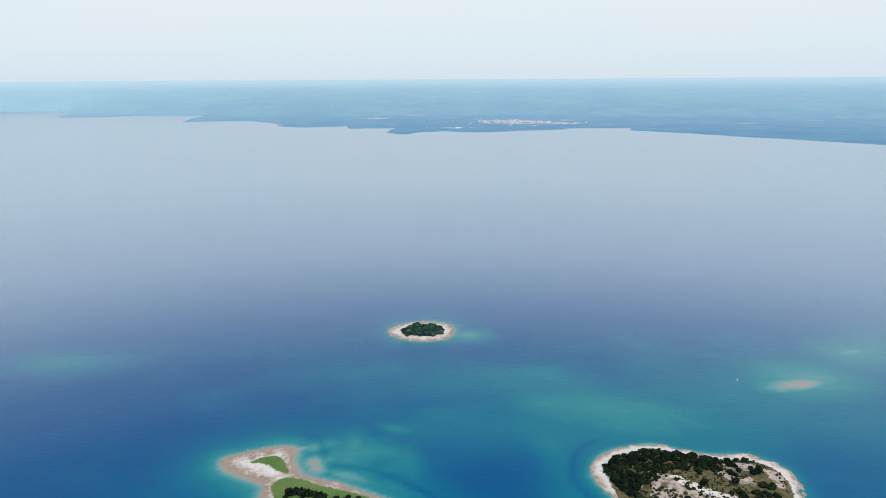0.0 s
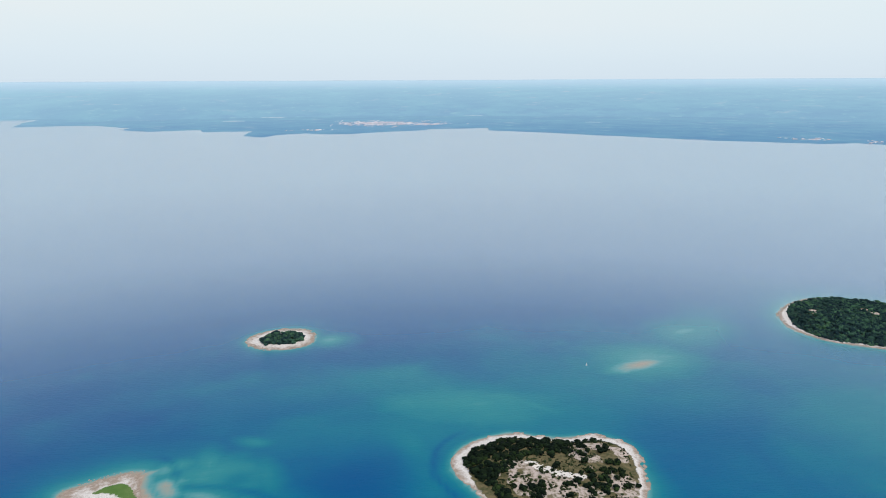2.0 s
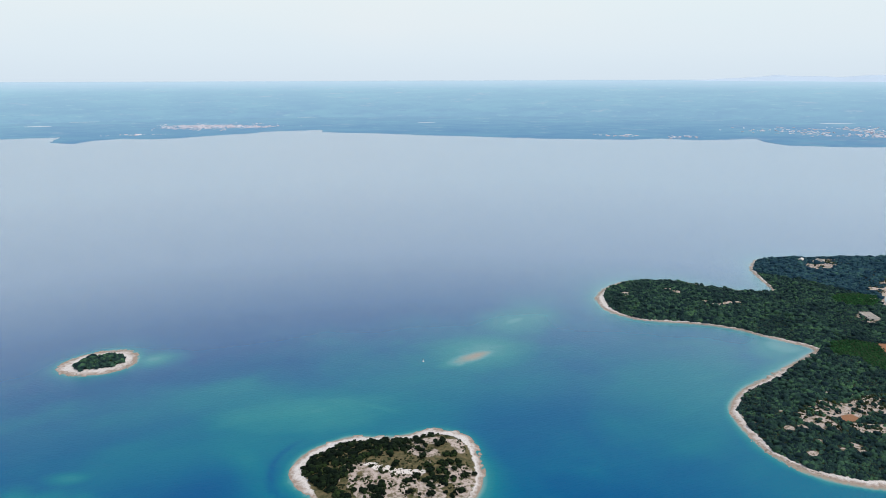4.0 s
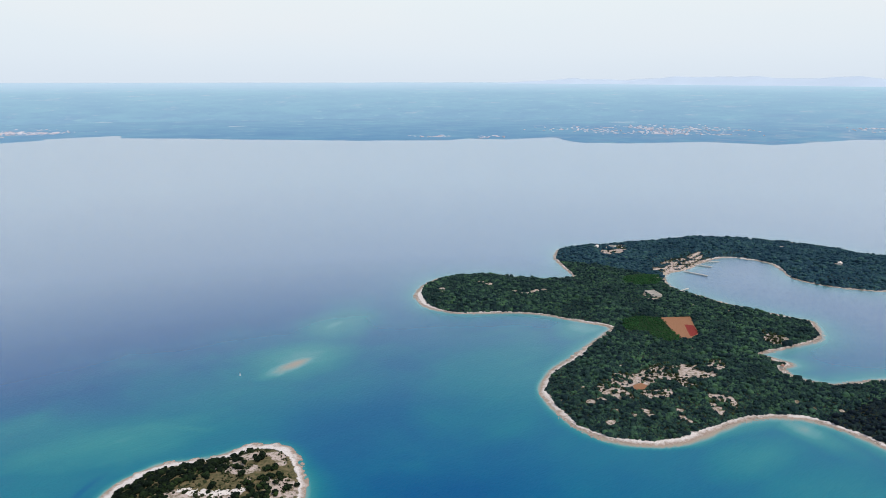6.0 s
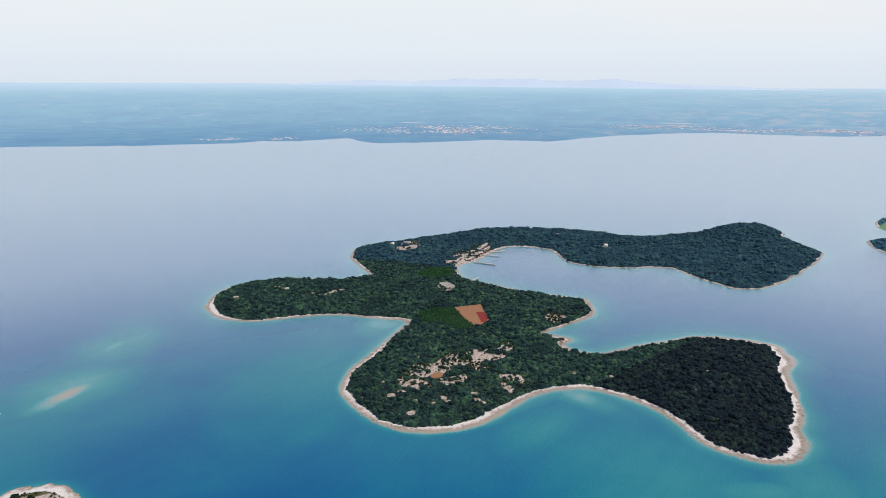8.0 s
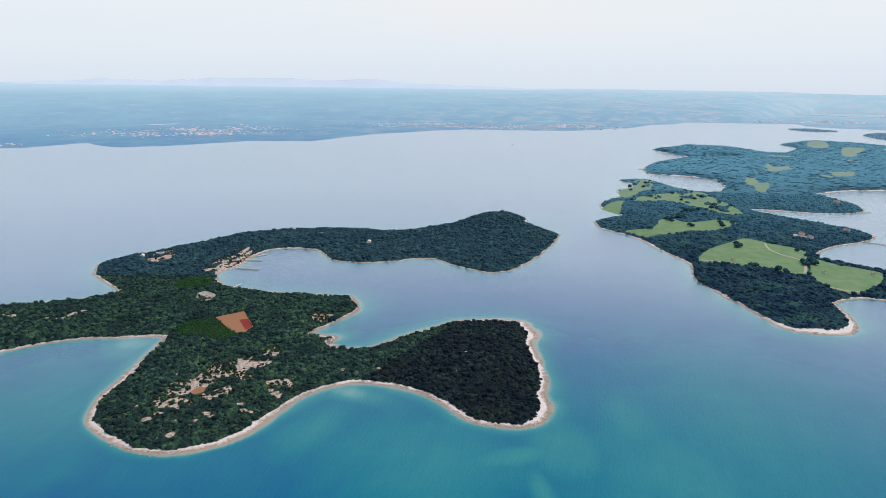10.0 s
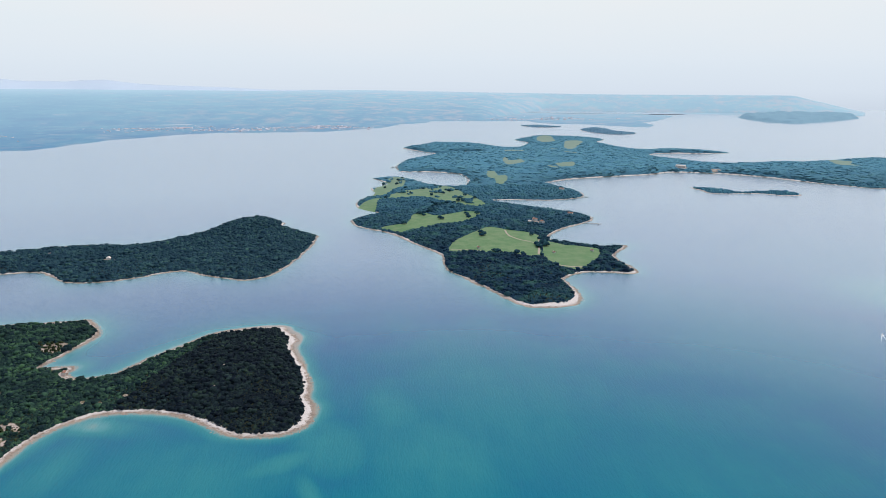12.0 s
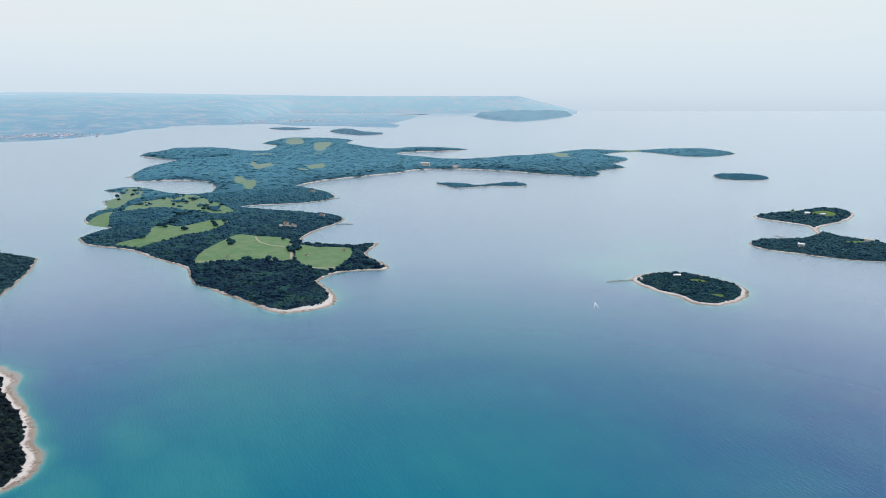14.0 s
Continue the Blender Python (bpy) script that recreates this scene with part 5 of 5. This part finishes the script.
house("villa", GREAT, 823, -196, 30, 6.5, 3.8, 2.3, "red-roofed villa at the edge of the park")
house("villa", GREAT, 812, -188, 35, 4.5, 3.2, 2.1, "pale plastered villa at the edge of the park", M_PLASTER)
house("villa", GREAT, 806, -201, 20, 5, 4, 3.0, "small red-roofed house among trees")
house("villa", GREAT, 866, -250, 55, 6, 3.5, 2.6, "red-roofed house in the wood by the shore")
house("villa", GREAT, 1060, -287, 65, 7, 4, 2.8, "pale house in the wood at the point")
house("hotel", GREAT, 1325, -586, 60, 18, 6, 3.4, "long pale building above the shore", M_PLASTER)
house("hotel", GREAT, 1660, -222, 80, 30, 7, 3.6, "long pale harbour building", M_PLASTER)
house("cottage", GREAT, 686, -111, 15, 3.0, 2.2, 1.8, "tiny red-roofed hut on the meadow")
house("cottage", GREAT, 669, -220, 40, 3.0, 2.2, 1.8, "tiny red-roofed hut on the meadow")
house("cottage", GREAT, 663, -181, 40, 2.6, 2.0, 1.6, "tiny red-roofed hut on the meadow")
house("cottage", PAIR_A, 498, -650, 20, 6, 3.5, 3.2, "white-roofed cottage in the wood by the beach", M_WHITE)
house("cottage", PAIR_A, 487, -739, 20, 9, 4, 3.4, "pale cottage in a clearing", M_PLASTER)
house("cottage", PAIR_B, 620, -812, 60, 6, 3.5, 3.0, "white cottage in a clearing", M_WHITE)
house("cottage", PAIR_B, 606, -822, 60, 6, 3.5, 3.0, "white cottage in a clearing", M_WHITE)
house("cottage", OVAL_ISLAND, 464, -455, 70, 6, 2.5, 1.8, "low white cottage in the oval wood", M_WHITE)
house("cottage", OVAL_ISLAND, 468, -420, 40, 2, 1.6, 2.4, "small white hut by the jetty", M_WHITE)
house("cottage", CLOVER, 664, 233, 20, 5.5, 3.5, 2.0, "pale ruined house in the wood", M_PLASTER)
house("cottage", CLOVER, 548, 409, 25, 5, 3, 2.6, "pale house on the bare headland", M_PLASTER)
house("cottage", CLOVER, 404, 160, 10, 3.0, 2.0, 1.5, "small rust-red hut on the shore", M_TILES)


def fort(x, y, turn, long, deep):
    """A roofless stone ruin: outer walls, cross walls."""
    z = ground_at(CLOVER, x, y)
    ob = thing("fort_ruin", x, y, z, turn, "roofless pale stone fort ruin in the wood", "ruin")
    for name, size, at in (("outer_wall", (long, 0.5, 1.7), (0, -deep / 2, 0.6)), ("outer_wall", (long, 0.5, 1.7), (0, deep / 2, 0.6)),
                           ("outer_wall", (0.5, deep - 0.5, 1.7), (-long / 2 + 0.25, 0, 0.6)), ("outer_wall", (0.5, deep - 0.5, 1.7), (long / 2 - 0.25, 0, 0.6))):
        bm = bmesh.new()
        box(bm, size, at, 0, 0.04)
        part(name, bm, M_STONE, ob)
    for k in range(1, int(long / 2)):
        bm = bmesh.new()
        box(bm, (0.3, deep - 0.6, 1.2 + 0.2 * (k % 3)), (-long / 2 + k * 2, 0, 0.5), 0, 0.03)
        part("cross_wall", bm, M_STONE, ob)


fort(462, 286, 62, 13, 7)
fort(560, 401, 20, 13, 6)


def path(name, land, line, width, label):
    """A trodden path that follows the ground."""
    line = np.array(line, float)
    pts = []
    for a, b in zip(line[:-1], line[1:]):
        n = max(2, int(np.hypot(*(b - a)) / 2))
        pts += [a + (b - a) * k / n for k in range(n)]
    pts = np.array(pts + [line[-1]])
    d = np.gradient(pts, axis=0)
    side = np.stack([-d[:, 1], d[:, 0]], 1) / np.hypot(d[:, 0], d[:, 1])[:, None] * width / 2
    rows = [pts + side * k for k in (-1, -0.4, 0.4, 1)]
    z = [land.sample(r[:, 0], r[:, 1])[2] + e for r, e in zip(rows, (0.0, 0.12, 0.12, 0.0))]
    v = np.concatenate([np.c_[r, h] for r, h in zip(rows, z)])
    idx = np.arange(4 * len(pts)).reshape(4, -1)
    q = np.stack([idx[:-1, :-1], idx[:-1, 1:], idx[1:, 1:], idx[1:, :-1]], -1).reshape(-1, 4)
    put(name, mesh_of(name, v, q[:, ::-1]), M_TRACK, None, label, "path", "structure")


path("meadow_path", GREAT, [(768, -151), (752, -150), (738, -151), (720, -159), (711, -166), (702, -174)], 2.0, "curving pale gravel path over the meadow")
path("lane", GREAT, [(758, -187), (751, -186), (701, -175), (658, -165)], 2.2, "straight pale lane between rows of trees")
path("field_track", GREAT, [(687, -84), (680, -98), (673, -114)], 2.0, "pale track along the wood")
path("field_track", GREAT, [(617, -171), (613, -185), (613, -197)], 2.0, "pale track along the meadow")
path("forest_track", CLOVER, [(490, 268), (482, 263), (462, 252), (446, 246)], 2.0, "pale track from the lagoon into the wood")
path("forest_track", CLOVER, [(531, 322), (520, 314), (505, 316)], 2.0, "pale track round the head of the lagoon")


def boat(name, x, y, turn, long, label, wake=0.0):
    """A small motor boat: hull, deck, windscreen, engine, and the foam of its wake on the water as a thing of its own."""
    ob = thing(name, x, y, 0, turn, label, "boat", "boats")
    bm = bmesh.new()
    out = [(-0.5, -0.17), (0.15, -0.19), (0.36, -0.12), (0.5, 0.0), (0.36, 0.12), (0.15, 0.19), (-0.5, 0.17)]
    top = [bm.verts.new((px * long, py * long, 0.16 * long)) for px, py in out]
    low = [bm.verts.new((px * long * 0.9, py * long * 0.7, -0.05 * long)) for px, py in out]
    bm.faces.new(top)
    bm.faces.new(low[::-1])
    for k in range(len(out)):
        j = (k + 1) % len(out)
        bm.faces.new((low[k], low[j], top[j], top[k]))
    part("hull", bm, M_WHITE, ob)
    bm = bmesh.new()
    box(bm, (0.4 * long, 0.26 * long, 0.1 * long), (0, 0, 0.2 * long), 0, 0.02)
    part("cabin", bm, M_WHITE, ob)
    bm = bmesh.new()
    box(bm, (0.05 * long, 0.22 * long, 0.09 * long), (0.16 * long, 0, 0.28 * long), 0, 0.01)
    part("windscreen", bm, M_DARK, ob)
    bm = bmesh.new()
    box(bm, (0.08 * long, 0.08 * long, 0.16 * long), (-0.53 * long, 0, 0.14 * long), 0, 0.01)
    part("engine", bm, M_DARK, ob)
    if wake:
        r = np.random.default_rng(int(abs(x)))
        vs, fs, n = [], [], 0
        v0, f0 = BALL[1]
        for k in range(110):
            d = r.uniform(0, 1) ** 1.4
            side = r.choice([-1, 1])
            c = np.array([-0.45 * long - d * wake, side * (0.12 * long + d * wake * 0.10) + r.normal(0, 0.08), 0.0])
            vs.append(v0 * np.array([0.7, 0.34, 0.08]) * (1.1 - 0.75 * d) * r.uniform(0.5, 1.2) + c), fs.append(f0 + n)
            n += len(v0)
        w = put("wake", mesh_of("wake", np.concatenate(vs), np.concatenate(fs)), M_FOAM, None, "white foam of a boat's wake on the sea", "wake", "stuff")
        w.matrix_basis = pose(x, y, 0.02, 0, 0, turn)


boat("motor_boat", 434, -347, -31, 2.4, "small white motor boat under way on the sea", 14)
boat("motor_boat", 1874, 293, 110, 4, "white boat under way off the far coast", 26)
boat("motor_boat", 1905, 173, 100, 4, "white boat under way off the far coast", 60)
boat("motor_boat", 1444, 249, 80, 3, "white boat far out in the channel")

buoy = thing("marker_buoy", 159, 348, 0, 0, "small white and dark marker buoy by the shoal", "buoy")
bm = bmesh.new()
bmesh.ops.create_cone(bm, segments=12, radius1=0.5, radius2=0.36, depth=0.6, matrix=pose(0, 0, 0.15))
part("float", bm, M_WHITE, buoy)
bm = bmesh.new()
bmesh.ops.create_cone(bm, segments=8, radius1=0.2, radius2=0.12, depth=1.1, matrix=pose(0, 0, 0.98))
part("mast", bm, M_WHITE, buoy)
bm = bmesh.new()
bmesh.ops.create_cone(bm, segments=8, radius1=0.3, radius2=0.0, depth=0.4, matrix=pose(0, 0, 1.7))
part("topmark", bm, M_DARK, buoy)


def boulders(name, land, count, label, low=-1.6, high=1.4, size=0.55, seed=1, where=None):
    """Broken limestone along the water's edge."""
    r = np.random.default_rng(seed)
    k = r.integers(0, len(land.line), count * 6)
    p = land.line[k] + r.uniform(-4, 4, (len(k), 2))
    s, _, z = land.sample(p[:, 0], p[:, 1])
    ok = (s > low) & (s < high) & (fbm(p[:, 0], p[:, 1], 18, 2, 2) > -0.06)
    if where:
        ok &= where(p[:, 0], p[:, 1])
    p, z = p[ok][:count], z[ok][:count]
    v0, f0 = BALL[1]
    vs, fs = [], []
    for j, ((x, y), h) in enumerate(zip(p, z)):
        a = r.uniform(0, 6.28)
        v = v0 * (1 + r.uniform(-0.3, 0.3, (len(v0), 1))) * size * r.uniform(0.35, 1.2) * np.array([1.5, 0.8, 0.38])
        v = np.stack([v[:, 0] * math.cos(a) - v[:, 1] * math.sin(a) + x, v[:, 0] * math.sin(a) + v[:, 1] * math.cos(a) + y, v[:, 2] + max(h, -0.12) + 0.02], 1)
        vs.append(v), fs.append(f0 + j * len(v0))
    put(name, mesh_of(name, np.concatenate(vs), np.concatenate(fs), smooth=False), M_ROCK, None, label, "rocks", "stuff")


boulders("shore_rocks", CLOVER, 3600, "broken brown and white limestone along the shore", low=-2.8, high=1.6, size=0.5, seed=2)
boulders("shore_rocks", SAND_ISLET, 520, "brown weathered rocks round the spit", -2.6, 0.6, 0.38, 3)
boulders("shore_rocks", SMALL_ISLET, 260, "brown rocks round the small islet", -1.5, 3, 0.4, 4)
boulders("shore_rocks", GREAT, 900, "pale rocks along the shore of the great island", -1.5, 2, 0.9, 5, lambda x, y: x < 900)
boulders("shore_rocks", OVAL_ISLAND, 200, "pale rocks at the end of the oval island", -2.5, 1.5, 0.7, 6, lambda x, y: x < 425)

slab_rng = np.random.default_rng(33)
slab_v, slab_f = [], []
for k in range(170):          # white rock laid bare in a streak across the islet
    u = slab_rng.uniform(0, 1)
    x, y = 92 + 21 * u + slab_rng.normal(0, 1.0), 251 - 23 * u + 9 * u * u + slab_rng.normal(0, 0.8)
    v = BALL[1][0] * (1 + slab_rng.uniform(-0.25, 0.25, (12, 1))) * np.array([1.1, 0.7, 0.16]) * slab_rng.uniform(0.4, 1.1)
    a = slab_rng.uniform(0, 6.28)
    slab_v.append(np.stack([v[:, 0] * math.cos(a) - v[:, 1] * math.sin(a) + x, v[:, 0] * math.sin(a) + v[:, 1] * math.cos(a) + y, v[:, 2] + ground_at(ROUND_ISLET, x, y) + 0.05], 1))
    slab_f.append(BALL[1][1] + 12 * k)
put("rock_streak", mesh_of("rock_streak", np.concatenate(slab_v), np.concatenate(slab_f), smooth=False), M_SLAB, None, "streak of bare white limestone slabs across the islet", "rocks", "stuff")

# ---- towns on the far coast ----
def town(name, spots, count, size, seed, label):
    """Many small gabled houses, too far off to count."""
    r = np.random.default_rng(seed)
    vs, fs, n = [], [], 0
    shape = np.array([(-1, -1, 0), (1, -1, 0), (1, 1, 0), (-1, 1, 0), (-1, -1, 1), (1, -1, 1), (1, 1, 1), (-1, 1, 1), (-1, 0, 1.5), (1, 0, 1.5)], float)
    face = np.array([(0, 1, 5), (0, 5, 4), (1, 2, 6), (1, 6, 5), (2, 3, 7), (2, 7, 6), (3, 0, 4), (3, 4, 7), (4, 5, 9), (4, 9, 8), (6, 7, 8), (6, 8, 9), (5, 6, 9), (7, 4, 8)])
    for x, y, rx, ry, turn, share in spots:
        for _ in range(int(count * share)):
            u, v = r.normal(0, 0.5, 2)
            if fbm(np.array([x + u * 160]), np.array([y + v * 160]), 60, seed, 2)[0] < -0.06:
                continue
            c, sn = math.cos(radians(turn)), math.sin(radians(turn))
            hx, hy = x + u * rx * c - v * ry * sn, y + u * rx * sn + v * ry * c
            a, k = r.uniform(0, 3.14), size * r.uniform(0.6, 1.5)
            b = shape * np.array([k * r.uniform(1, 2.2), k, k * 0.6])
            vs.append(np.stack([b[:, 0] * math.cos(a) - b[:, 1] * math.sin(a) + hx, b[:, 0] * math.sin(a) + b[:, 1] * math.cos(a) + hy, b[:, 2] + 0.7], 1))
            fs.append(face + n)
            n += len(shape)
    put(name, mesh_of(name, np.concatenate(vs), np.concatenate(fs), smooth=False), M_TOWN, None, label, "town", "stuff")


town("coast_town", [(250, 2600, 120, 150, 10, 0.5), (360, 2560, 130, 150, -20, 0.4), (440, 2470, 60, 60, 0, 0.1)], 900, 1.7, 11, "dense pinkish-white houses of a far coastal town")
town("coast_town", [(1960, 1420, 220, 170, -50, 0.4), (2090, 1330, 230, 210, -50, 0.4), (1950, 1230, 170, 60, -60, 0.2)], 1100, 1.8, 12, "pale red-roofed houses of a far coastal town")
town("coast_village", [(2590, 870, 110, 110, -50, 0.25), (2680, 740, 120, 110, -60, 0.25), (2560, 560, 160, 90, -75, 0.25), (2660, 380, 160, 90, -75, 0.25)], 800, 1.9, 13, "straggling pale houses along the far shore")
town("coast_village", [(2720, 200, 120, 120, -70, 0.3), (3500, -330, 260, 200, -80, 0.35), (3420, -800, 280, 200, -80, 0.35)], 600, 2.3, 14, "scattered pale houses on the far coast")
town("coast_village", [(1300, 1620, 60, 40, -50, 0.3), (1420, 1500, 40, 40, -60, 0.3), (40, 2280, 80, 40, 0, 0.4)], 120, 1.9, 15, "few pale houses by the far shore")


def field(x, y, rx, ry, turn, z, label):
    """A pale bare field or quarry, lying on the country."""
    a = np.linspace(0, 6.283, 18, endpoint=False)
    k = 1 + 0.5 * fbm(a * 40 + x, a * 0 + y, 30, 2, 2)
    c, sn = math.cos(radians(turn)), math.sin(radians(turn))
    v = np.stack([x + rx * k * np.cos(a) * c - ry * k * np.sin(a) * sn, y + rx * k * np.cos(a) * sn + ry * k * np.sin(a) * c, np.full(18, z)], 1)
    v = np.concatenate([v, [[x, y, z + 0.3]]])
    f = np.stack([np.arange(18), np.roll(np.arange(18), -1), np.full(18, 18)], 1)
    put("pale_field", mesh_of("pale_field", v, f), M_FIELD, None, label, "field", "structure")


field(720, 3040, 75, 26, -30, 1.3, "long pale bare field inland")
field(1052, 2441, 34, 14, -20, 1.3, "pale bare field near the coast")
field(1674, 2937, 45, 22, -30, 1.3, "pale bare field inland")
field(-262, 2870, 45, 22, -10, 1.3, "pale field by the coast")
field(-117, 3090, 60, 14, 0, 1.3, "long pale field inland")
field(2320, 1700, 60, 20, -40, 1.3, "pale field behind the town")
field(2900, 820, 70, 22, -70, 1.3, "pale field behind the shore")
